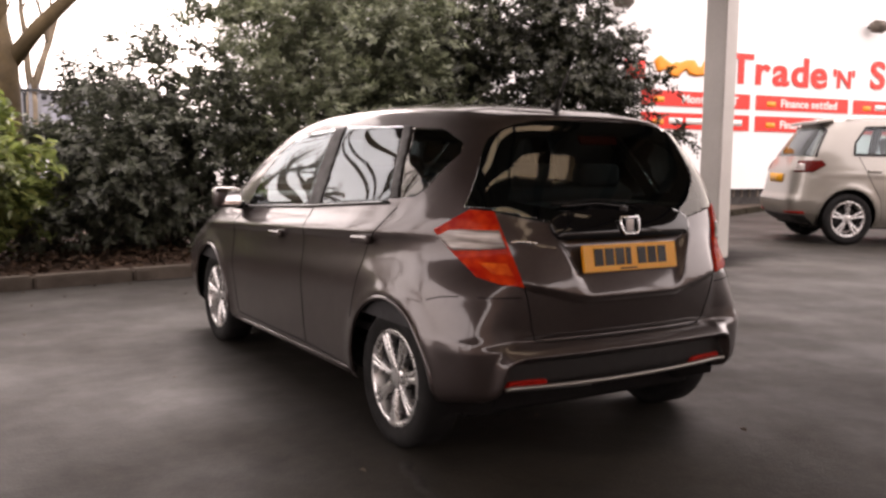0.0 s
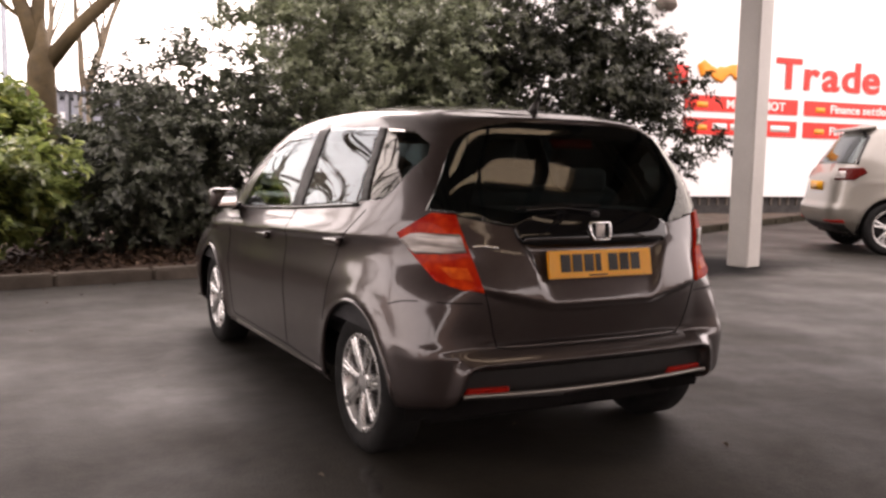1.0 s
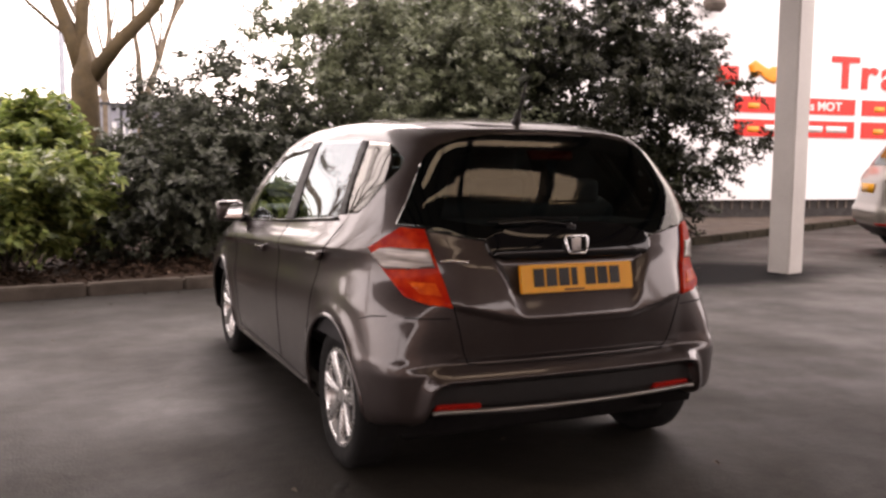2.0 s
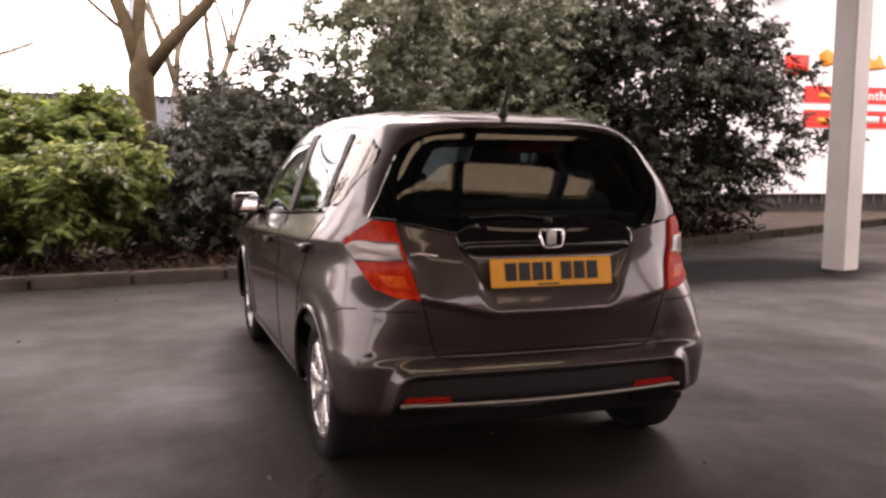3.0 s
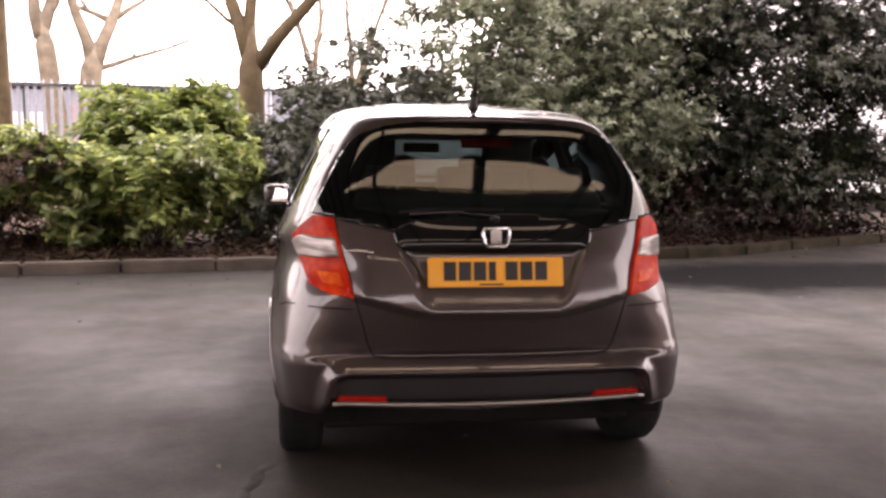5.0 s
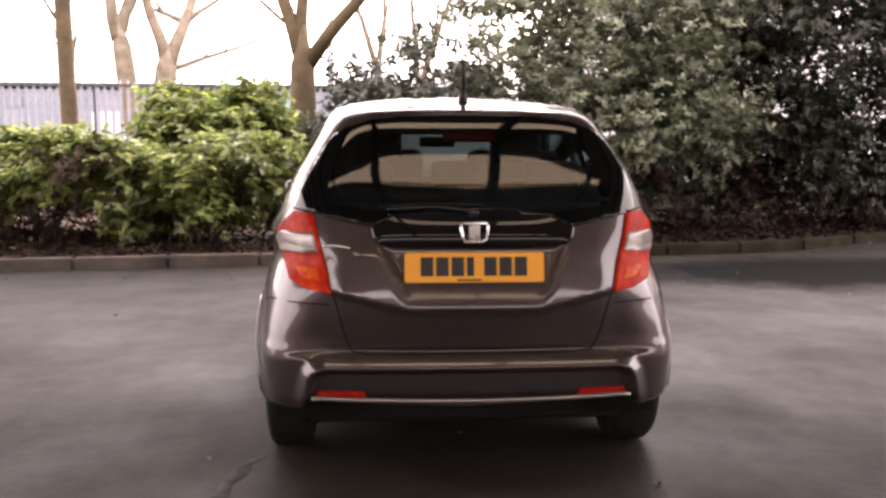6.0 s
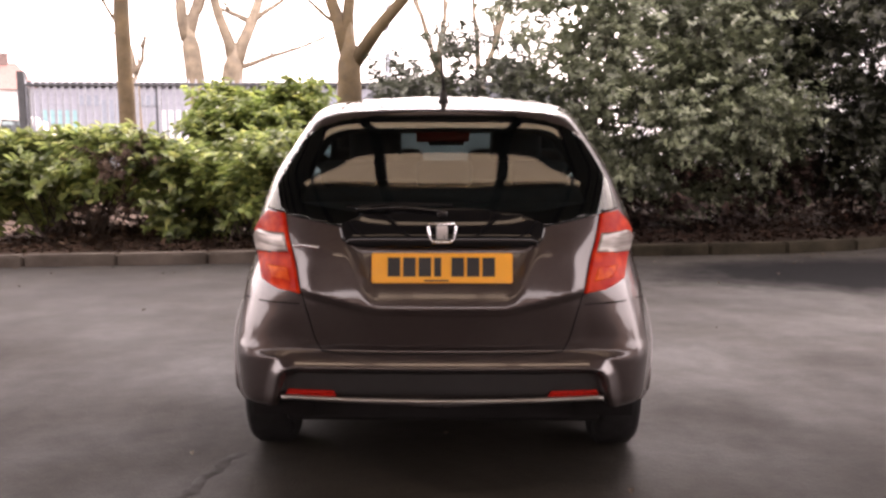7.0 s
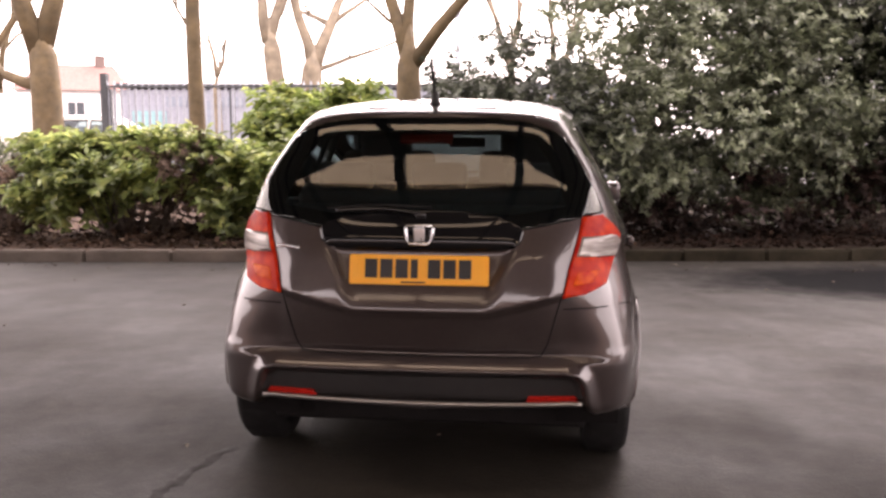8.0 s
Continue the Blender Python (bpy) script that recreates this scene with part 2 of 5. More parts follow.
def kerb_stones():
    bed = new("kerb")
    tagged(bed, "row of weathered concrete kerb stones", "kerb", kind="structure")
    x = -16.0
    k = 0
    while x < 19:
        x1 = x + 0.9
        a, b = Vector((x, kerb_y(x), 0)), Vector((x1, kerb_y(x1), 0))
        way = (b - a).normalized()
        turn = Matrix.Rotation(math.atan2(way.y, way.x), 4, "Z")
        mid = (a + b) / 2 + Vector((-way.y, way.x, 0)) * 0.07
        wob = 0.012 * noise.noise((k * 1.7, 3, 2))
        bm = box(((b - a).length - 0.012, 0.14, 0.20), (mid.x, mid.y, 0.02 + wob), 0.018, turn)
        part("kerb_stone", bm, KERB if x < 1.0 else SHADED_MOSSY_KERB, bed, smooth=False)
        x, k = x1, k + 1


kerb_stones()


def bed_of_soil(name, x0, x1, depth, material, label, rise, rough):
    """Planted ground behind the kerb, raised and uneven."""
    nx, ny = int((x1 - x0) / 0.16), 30
    verts, faces = [], []
    for j in range(ny + 1):
        for i in range(nx + 1):
            x = x0 + (x1 - x0) * i / nx
            f = j / ny
            y = kerb_y(x) + 0.13 + depth(x) * f
            z = 0.075 + rise * min(1.0, f * 3) + rough * noise.noise((x * 3, y * 3, 5)) * min(1.0, f * 8)
            verts.append((x, y, z))
    for j in range(ny):
        for i in range(nx):
            a = j * (nx + 1) + i
            faces.append((a, a + 1, a + nx + 2, a + nx + 1))
    me = bpy.data.meshes.new(name)
    me.from_pydata(verts, [], faces)
    for p in me.polygons:
        p.use_smooth = True
    return tagged(mesh_part(name, me, material), label, "ground", kind="structure")


def wall_y(x):
    return 13.6 - 0.1 * x


bed_of_soil("planting_bed", -16, 0.8, lambda x: 14.0, SOIL, "bare brown soil of the planting bed under the hedge", 0.10, 0.05)
bed_of_soil("planting_bed", 0.8, 7.2, lambda x: 14.0 - 1.3 * x, SHADED_SOIL, "bare soil of the planting bed, shade of tall shrubs in its colour", 0.10, 0.05)
bed_of_soil("verge", 7.2, 18, lambda x: max(0.4, wall_y(x) - kerb_y(x) - 0.2), DRY_GRASS, "strip of dry beige grass along the building", 0.05, 0.02)

# the white building with its sign: a frame along the wall, x along, y into the building
WALL_AT = Vector((7.0, wall_y(7.0), 0))
WALL = Matrix.Translation(WALL_AT) @ Matrix.Rotation(math.atan(-0.1), 4, "Z")


def along(x):
    """Metres along the wall from its start, for a place x."""
    return (x - 7.0) * math.sqrt(1.01)


def building():
    hall = thing("retail_building", WALL, "long white clad showroom building with red sign boards", "building")
    bm = box((34, 8, 7.4), (14, 4.0, 0.50 + 3.7))
    part("wall", bm, WALL_WHITE, hall, smooth=False)
    bm = box((33.9, 7.8, 0.62), (14, 4.03, 0.20))
    part("plinth", bm, DARK_PLINTH, hall, smooth=False)
    for k in range(90):
        bm = box((0.05, 0.03, 0.2), (-2.6 + k * 0.26, 0.115, 0.40))
        part("plinth_slat", bm, KERB, hall, smooth=False)
    bm = box((34.2, 8.2, 0.16), (14, 4.0, 7.98), 0.03)
    part("roof", bm, WHITE_STEEL, hall, smooth=False)
    return hall


building()


def lettering(name, text, size, at, material, parent, bold=0.012, wide=1.0):
    """Raised letters from the built-in font, each a mesh of its own."""
    x = 0.0
    for letter in text:
        if letter == " ":
            x += 0.28 * size * wide
            continue
        curve = bpy.data.curves.new(name, "FONT")
        curve.body, curve.size, curve.extrude, curve.offset = letter, size, 0.012, bold
        temp = bpy.data.objects.new(name, curve)
        scene.collection.objects.link(temp)
        bpy.context.view_layer.update()
        me = bpy.data.meshes.new_from_object(temp.evaluated_get(bpy.context.evaluated_depsgraph_get()))
        bpy.data.objects.remove(temp)
        xs = [v.co.x for v in me.vertices]
        ob = mesh_part(name, me, material, parent)
        ob.matrix_basis = Matrix.Translation((at[0] + x - min(xs) * wide, at[1], at[2])) @ Matrix.Rotation(radians(90), 4, "X") @ Matrix.Diagonal((wide, 1, 1, 1))
        x += (max(xs) - min(xs) + 0.07 * size) * wide
    return x


def signs():
    board = thing("shop_sign", WALL, "red shop lettering fixed along a white wall", "sign")
    lettering("red_letter", "Trade", 0.98, (along(14.32), -0.02, 3.04), SIGN_RED, board, 0.022, 1.27)
    lettering("small_letter", "'N'", 0.62, (along(17.78), -0.02, 3.06), SIGN_RED, board, 0.012, 1.15)
    lettering("red_letter", "S", 0.98, (along(19.12), -0.02, 3.10), SIGN_RED, board, 0.022, 1.27)
    part("emblem", box((0.56, 0.03, 0.40), (along(11.58), -0.03, 3.20), 0.01), SIGN_RED, board, "red block")
    bm = tube([(along(12.15) + 0.15 * k, -0.03, 3.30 + 0.07 * math.sin(k * 1.3)) for k in range(11)], [0.14 + 0.05 * math.sin(k * 2) for k in range(11)])
    for v in bm.verts:
        v.co.y = -0.03 + 0.06 * (v.co.y + 0.03)
    part("emblem", bm, SIGN_ORANGE, board, "orange swash")
    words = {(0, 0): "Months MOT", (0, 1): "Finance settled", (1, 1): "Finance"}
    for r, (top, low) in enumerate(((2.77, 2.42), (2.27, 1.90))):
        for k, (x0, x1) in enumerate(((11.80, 15.02), (15.22, 18.35), (18.55, 21.7))):
            strip = thing("sign_strip", WALL, "long red information strip with white wording", "sign", "red strips on the white wall")
            bm = box((along(x1) - along(x0), 0.03, top - low), ((along(x0) + along(x1)) / 2, -0.015, (top + low) / 2), 0.008)
            part("board", bm, SIGN_RED, strip, smooth=False)
            bm = box((0.30, 0.012, 0.12), (along(x0) + 0.48, -0.037, (top + low) / 2 - 0.03), 0.005)
            part("icon", bm, SIGN_ORANGE, strip)
            if (r, k) in words:
                shift = 1.15 if k == 0 else 0.80
                lettering("white_letter", words[r, k], 0.27, (along(x0) + shift, -0.035, low + 0.085), SIGN_WHITE, strip, 0.006, 1.1)
            else:
                for q in range(4):
                    bm = box((0.40 + 0.16 * (q % 2), 0.012, 0.14), (along(x0) + 0.98 + 0.58 * q, -0.037, (top + low) / 2), 0.004)
                    part("white_bar", bm, SIGN_WHITE, strip)


signs()


def flood_light(x, z):
    lamp = thing("flood_light", WALL @ Matrix.Translation((along(x), 0, z)), "grey wall-mounted flood light above the sign", "light", "flood lights on the wall")
    part("housing", box((0.42, 0.26, 0.26), (0, -0.30, 0), 0.04, Matrix.Rotation(radians(-25), 4, "X")), KERB, lamp)
    part("bracket", box((0.08, 0.3, 0.08), (0, -0.15, 0.02), 0.01), DARK_PLINTH, lamp)


flood_light(18.95, 4.62)
flood_light(11.0, 4.62)


# ---- the canopy over the parking place ----
POST = (6.17, 5.13)


def post(x, y, name="canopy_post"):
    p = thing(name, Matrix.Translation((x, y, 0)) @ Matrix.Rotation(radians(12), 4, "Z"), "square white painted steel canopy post on asphalt", "post", "posts of the canopy")
    part("shaft", box((0.285, 0.285, 4.1), (0, 0, 2.05), 0.012), WHITE_STEEL, p, smooth=False)
    return p


for px, py in (POST, (6.17, -5.0), (-8.6, -5.0)):
    post(px, py)


def clear_sheet(name, tint):
    """Weathered see-through plastic, yellowed unevenly."""
    n = Nodes(name)
    clear = n.add("ShaderNodeBsdfTransparent", Color=n.ramp(n.noise(0.9, 4), (0.3, tuple(0.86 * c for c in tint)), (0.7, tint)))
    n.tree.links.new(clear.outputs["BSDF"], n.tree.nodes["Material Output"].inputs["Surface"])
    return n.mat


ROOFLIGHT = clear_sheet("yellowed_rooflight", (0.86, 0.79, 0.67))


def canopy():
    """A flat roof on beams, with bays of clear sheet over the parking place."""
    roof = thing("canopy", Matrix(), "broad flat canopy roof with dark beams and yellowed rooflights", "canopy", kind="structure")
    x0, x1, y0, y1 = -9.0, 6.5, -12.0, 5.5
    bays = (-12.0, -5.2, -4.6, -2.55, -2.12, -0.92, -0.24, 5.5)
    for k, left, right in ((1, -2.9, 2.75), (3, -2.9, 2.75), (5, -2.3, 2.0)):
        part("rooflight", box((right - left, bays[k + 1] - bays[k], 0.02), ((left + right) / 2, (bays[k] + bays[k + 1]) / 2, 4.40)), ROOFLIGHT, roof, "yellowed clear plastic sheet", smooth=False)
        for a, b in ((x0, left), (right, x1)):
            part("roof_sheet", box((b - a, bays[k + 1] - bays[k], 0.12), ((a + b) / 2, (bays[k] + bays[k + 1]) / 2, 4.36)), SOFFIT, roof, smooth=False)
    for k in (0, 2, 4, 6):
        part("roof_sheet", box((x1 - x0, bays[k + 1] - bays[k], 0.12), ((x0 + x1) / 2, (bays[k] + bays[k + 1]) / 2, 4.36)), SOFFIT, roof, smooth=False)
    for k in range(11):
        part("beam", box((0.11, y1 - y0, 0.18), (-7.92 + 1.43 * k, (y0 + y1) / 2, 4.20), 0.006), BEAM, roof, smooth=False)
    part("fascia", box((x1 - x0 + 0.3, 0.12, 0.5), ((x0 + x1) / 2, y1 + 0.07, 4.30), 0.01), WHITE_STEEL, roof, smooth=False)


canopy()


# ---- what stands far off behind the fence ----
BRICK_RED = plain("red_roof_tile", (0.19, 0.135, 0.12), 0.85, vary=0.25)
ROOF_RED = plain("faded_red_tile", (0.26, 0.14, 0.12), 0.85, vary=0.25)
RENDER_WHITE = plain("white_render", (0.78, 0.75, 0.72), 0.8, vary=0.06)
PANE_DARK = plain("far_window", (0.06, 0.07, 0.08), 0.2, vary=0.1)


def house(x, y, turn, size, roof, label):
    """A far house: walls, pitched roof, chimney, windows and a door."""
    w, d, h = size
    home = thing("house", Matrix.Translation((x, y, 0)) @ Matrix.Rotation(radians(turn), 4, "Z"), label, "house", "houses far behind the car park")
    part("wall", box((w, d, h), (0, 0, h / 2)), RENDER_WHITE, home, smooth=False)
    bm = bmesh.new()
    e, top = 0.35, h + d * 0.34
    pts = [bm.verts.new(p) for p in ((-w / 2 - e, -d / 2 - e, h), (w / 2 + e, -d / 2 - e, h), (w / 2 + e, d / 2 + e, h), (-w / 2 - e, d / 2 + e, h), (-w / 2 + 1.2, 0, top), (w / 2 - 1.2, 0, top))]
    for f in ((0, 1, 5, 4), (2, 3, 4, 5), (1, 2, 5), (3, 0, 4), (3, 2, 1, 0)):
        bm.faces.new([pts[k] for k in f])
    part("roof", bm, roof, home, smooth=False)
    part("chimney", box((0.7, 0.7, 1.6), (w * 0.22, 0, top - 0.1)), BRICK_RED, home, smooth=False)
    for k in range(max(2, int(w / 2.6))):
        for z in ((1.3, h - 1.4) if h > 4 else (1.4,)):
            window = new("window")
            window.parent = home
            xk = -w / 2 + 1.4 + 2.6 * k
            part("pane", box((1.1, 0.05, 1.1), (xk, -d / 2 - 0.03, z)), PANE_DARK, window, smooth=False)
            part("frame", box((0.06, 0.09, 1.1), (xk, -d / 2 - 0.05, z)), RENDER_WHITE, window, smooth=False)
            part("sill", box((1.3, 0.16, 0.08), (xk, -d / 2 - 0.06, z - 0.6)), RENDER_WHITE, window, smooth=False)
    return home


house(-34.3, 62, 20, (7.5, 6, 4.4), ROOF_RED, "white rendered house with a red tiled roof")
house(-58, 48, 45, (12, 7, 4.6), BRICK_RED, "white rendered house with a red tiled roof")


def depot():
    """A long low building beyond the fence, with coloured doors."""
    pale = plain("pale_blue_sheeting", (0.30, 0.31, 0.36), 0.6, vary=0.12)
    tints = [plain("door_teal", (0.22, 0.40, 0.42), 0.5), plain("door_rose", (0.46, 0.30, 0.28), 0.5), plain("door_white", (0.72, 0.72, 0.73), 0.5), plain("door_slate", (0.24, 0.27, 0.32), 0.5)]
    shed = thing("depot", Matrix.Translation((-7.6, 44, 0)) @ Matrix.Rotation(radians(4), 4, "Z"), "long low pale blue depot with coloured doors", "building")
    part("wall", box((26, 6, 3.5), (0, 0, 1.75)), pale, shed, smooth=False)
    part("roof", box((26.6, 6.6, 0.22), (0, 0, 3.70), 0.05), FENCE_DARK, shed, smooth=False)
    for k in range(9):
        part("door", box((1.7, 0.08, 2.4 + 0.5 * (k % 2)), (-11.6 + 2.85 * k, -3.05, 1.25 + 0.25 * (k % 2)), 0.02), tints[(k * 3 + k // 4) % 4], shed, smooth=False)
        part("window", box((1.0, 0.08, 0.5), (-10.2 + 2.85 * k, -3.05, 2.9)), tints[3], shed, smooth=False)


depot()


def van(m):
    """A white van with an orange stripe."""
    v = thing("white_van", m, "white van with an orange stripe parked beyond the hedge", "van")
    bm = soft_box((1.9, 4.9, 1.9), (0, 0, 1.35), 0.16)
    for q in bm.verts:
        if q.co.y > 1.2 and q.co.z > 1.3:
            q.co.y -= (q.co.z - 1.3) * 0.75
    part("body", bm, RENDER_WHITE, v)
    part("stripe", box((1.94, 3.2, 0.16), (0, -0.4, 1.25), 0.01), SIGN_ORANGE, v)
    part("windscreen", box((1.5, 0.06, 0.6), (0, 1.98, 1.75), 0.02, Matrix.Rotation(radians(36), 4, "X")), PANE_DARK, v)
    for x in (-0.86, 0.86):
        for y in (-1.5, 1.5):
            wheel = lathe([(-0.1, 0.0), (-0.1, 0.30), (-0.07, 0.34), (0.07, 0.34), (0.1, 0.30), (0.1, 0.0)], 24)
            bmesh.ops.translate(wheel, vec=(x, y, 0.34), verts=wheel.verts)
            part("wheel", wheel, DARK_PLINTH, v)
    return v


def soft_box(size, at, bevel, turn=None):
    bm = box(size, (0, 0, 0), 0)
    bmesh.ops.bevel(bm, geom=list(bm.edges), offset=bevel, segments=4, affect="EDGES", profile=0.6)
    bmesh.ops.transform(bm, matrix=Matrix.Translation(at) @ (turn or Matrix()), verts=bm.verts)
    return bm


van(Matrix.Translation((-14.6, 19.0, 0)) @ Matrix.Rotation(radians(78), 4, "Z"))


def lamp_column(x, y, h):
    col = thing("street_lamp", Matrix.Translation((x, y, 0)), "tall grey steel street lamp column", "street lamp")
    part("column", tube([(0, 0, 0), (0, 0, 1.2), (0, 0, 1.25), (0, 0, h)], [0.11, 0.11, 0.075, 0.055], 14), FENCE_GREY, col)
    part("arm", tube([(0, 0, h), (0.2, 0, h + 0.25), (1.2, 0, h + 0.35)], 0.04, 10), FENCE_GREY, col)
    part("head", soft_box((0.7, 0.26, 0.14), (1.5, 0, h + 0.36), 0.05), KERB, col)


lamp_column(-1.55, 19.0, 8.0)


# low unseen walls added behind the parking place, which close it and dim low light
for name, size, at, label in (("wall_south", (62, 0.4, 4.4), (0.6, -18.0, 2.2), "plain dark brick wall added out of view behind the car park"),
                              ("wall_west", (0.4, 14.0, 4.4), (-30.2, -11.2, 2.2), "plain dark brick wall added out of view beside the car park"),
                              ("wall_east", (0.4, 14.0, 4.4), (31.4, -11.2, 2.2), "plain dark brick wall added out of view beside the car park")):
    tagged(part(name, box(size, at), BACK_BRICK, smooth=False), label, "wall", kind="structure")

# ---- shrubs, trees and fence ----
def leaf_mesh(name, places, normals, length, width, rng, fold=0.25, droop=0.3, ways=None):
    """Many small folded leaves in one mesh."""
    n = len(places)
    normals = normals + rng.normal(0, 0.40 if ways is None else 0.22, (n, 3))
    normals /= np.linalg.norm(normals, axis=1, keepdims=True)
    spin = rng.normal(0, 1, (n, 3)) if ways is None else ways + rng.normal(0, 0.25, (n, 3))
    spin[:, 2] -= droop
    way = spin - normals * np.sum(spin * normals, axis=1, keepdims=True)
    way /= np.linalg.norm(way, axis=1, keepdims=True)
    side = np.cross(normals, way)
    size = (length * rng.uniform(0.6, 1.25, n))[:, None]
    wide = (width * rng.uniform(0.7, 1.2, n))[:, None]
    lift = normals * wide * fold
    bend = -normals * size * 0.12
    ring = [places, places + way * size * 0.30 + side * wide * 0.5 + lift, places + way * size * 0.72 + side * wide * 0.38 + lift + bend * 0.4,
            places + way * size + bend, places + way * size * 0.72 - side * wide * 0.38 + lift + bend * 0.4, places + way * size * 0.30 - side * wide * 0.5 + lift]
    verts = np.stack(ring, axis=1).reshape(-1, 3)
    base = np.arange(n)[:, None] * 6
    faces = np.concatenate([base + np.array([[0, 3, 2, 1]]), base + np.array([[0, 5, 4, 3]])], axis=0)
    me = bpy.data.meshes.new(name)
    me.vertices.add(len(verts))
    me.vertices.foreach_set("co", verts.astype(np.float32).ravel())
    me.loops.add(faces.size)
    me.loops.foreach_set("vertex_index", faces.astype(np.int32).ravel())
    me.polygons.add(len(faces))
    me.polygons.foreach_set("loop_start", np.arange(0, faces.size, 4, dtype=np.int32))
    me.update(calc_edges=True)
    me.polygons.foreach_set("use_smooth", np.ones(len(faces), dtype=bool))
    return me


def shoot_points(blobs, count, rng, length, per=16, rise=0.5, ragged=0.12, floor=0.16):
    """Places, ways and normals of leaves that sit round many leafy shoots, the shoots pointing out of big balls and upwards."""
    blobs = np.array(blobs, float)
    area = blobs[:, 3] * blobs[:, 4] + blobs[:, 3] * blobs[:, 5] + blobs[:, 4] * blobs[:, 5]
    shoots = count // per
    # boughs carry the shoots, so that the crown has lit pads and dark hollows
    boughs = max(10, shoots // 16)
    pick = rng.choice(len(blobs), boughs, p=area / area.sum())
    out = rng.normal(0, 1, (boughs, 3))
    out /= np.linalg.norm(out, axis=1, keepdims=True)
    b = blobs[pick]
    hearts = b[:, :3] + out * b[:, 3:6] * (0.90 - 0.5 * rng.uniform(0, 1, boughs) ** 2.5 + ragged * rng.normal(0, 1, boughs))[:, None]
    which = rng.integers(0, boughs, shoots)
    foot = hearts[which] + rng.normal(0, 1, (shoots, 3)) * np.array([0.19, 0.17, 0.10]) * (np.minimum(b[which, 3], b[which, 5])[:, None] * 0.9 + 0.25)
    way = out[which] * 0.55 + rng.normal(0, 0.45, (shoots, 3)) + np.array([0, 0, rise])
    way /= np.linalg.norm(way, axis=1, keepdims=True)
    reach = length * rng.uniform(0.55, 1.35, shoots)
    step = np.tile(np.linspace(0.15, 1.0, per), shoots)
    axis = np.repeat(way, per, axis=0)
    sag = np.zeros((shoots * per, 3))
    sag[:, 2] = -0.22 * np.repeat(reach, per) * step ** 2
    places = np.repeat(foot, per, axis=0) + axis * (np.repeat(reach, per) * step)[:, None] + sag
    away = rng.normal(0, 1, (shoots * per, 3))
    away -= axis * np.sum(away * axis, axis=1, keepdims=True)
    away /= np.linalg.norm(away, axis=1, keepdims=True)
    ways = away + axis * 0.55 + np.array([0, 0, 0.12])
    normals = axis * 0.9 - away * 0.35 + np.array([0, 0, 0.45])
    keep = places[:, 2] > floor
    return places[keep], normals[keep], ways[keep]


def stems(foot, blobs, rng, count, thick, into=None):
    bm = into or bmesh.new()
    for k in range(count):
        b = blobs[k % len(blobs)]
        start = Vector((foot[0] + rng.normal(0, 0.22) * b[3], foot[1] + rng.normal(0, 0.22), 0.05))
        end = Vector((b[0] + rng.uniform(-0.6, 0.6) * b[3], b[1] + rng.uniform(-0.5, 0.5) * b[4], b[2] + rng.uniform(-0.2, 0.8) * b[5]))
        knee = start.lerp(end, 0.5) + Vector((rng.normal(0, 0.12), rng.normal(0, 0.12), 0.1))
        tube([start, start.lerp(knee, 0.5) + Vector((rng.normal(0, 0.03), 0, 0)), knee, end], [thick, thick * 0.8, thick * 0.6, thick * 0.2], 6, bm)
    return bm


def shrub(name, foot, blobs, count, leaf, material, label, seed, category="shrub", group="", thick=0.02, stem_count=16, length=0.30, per=16, rise=0.5, ragged=0.10, floor=0.16):
    rng = np.random.default_rng(seed)
    plant = thing(name, Matrix(), label, category, group)
    part("stem", stems(foot, blobs, rng, stem_count, thick), TWIG, plant)["kind"] = "stuff"
    places, normals, ways = shoot_points(blobs, count, rng, length, per, rise, ragged, floor)
    mesh_part("foliage", leaf_mesh("foliage", places, normals, leaf[0], leaf[1], rng, ways=ways), material, plant)
    return plant


DARK_LEAF = leafy("viburnum_leaf", (0.016, 0.019, 0.010), (0.044, 0.050, 0.027), (0.15, 0.15, 0.105), 0.42, 0.14, 0.35)
OLIVE_LEAF = leafy("olive_leaf", (0.084, 0.100, 0.056), (0.268, 0.302, 0.186), (0.49, 0.52, 0.38), 0.36, 0.38, 0.5)
GREY_LEAF = leafy("grey_leaf", (0.042, 0.050, 0.034), (0.134, 0.152, 0.102), (0.27, 0.28, 0.22), 0.36, 0.25, 0.5)
LAUREL_LEAF = leafy("laurel_leaf", (0.100, 0.150, 0.050), (0.335, 0.410, 0.135), (0.600, 0.630, 0.210), 0.34, 0.5, share=0.72)
YOUNG_LAUREL = leafy("young_laurel_leaf", (0.090, 0.135, 0.034), (0.240, 0.310, 0.085), (0.520, 0.560, 0.150), 0.32, 0.5, share=0.68)

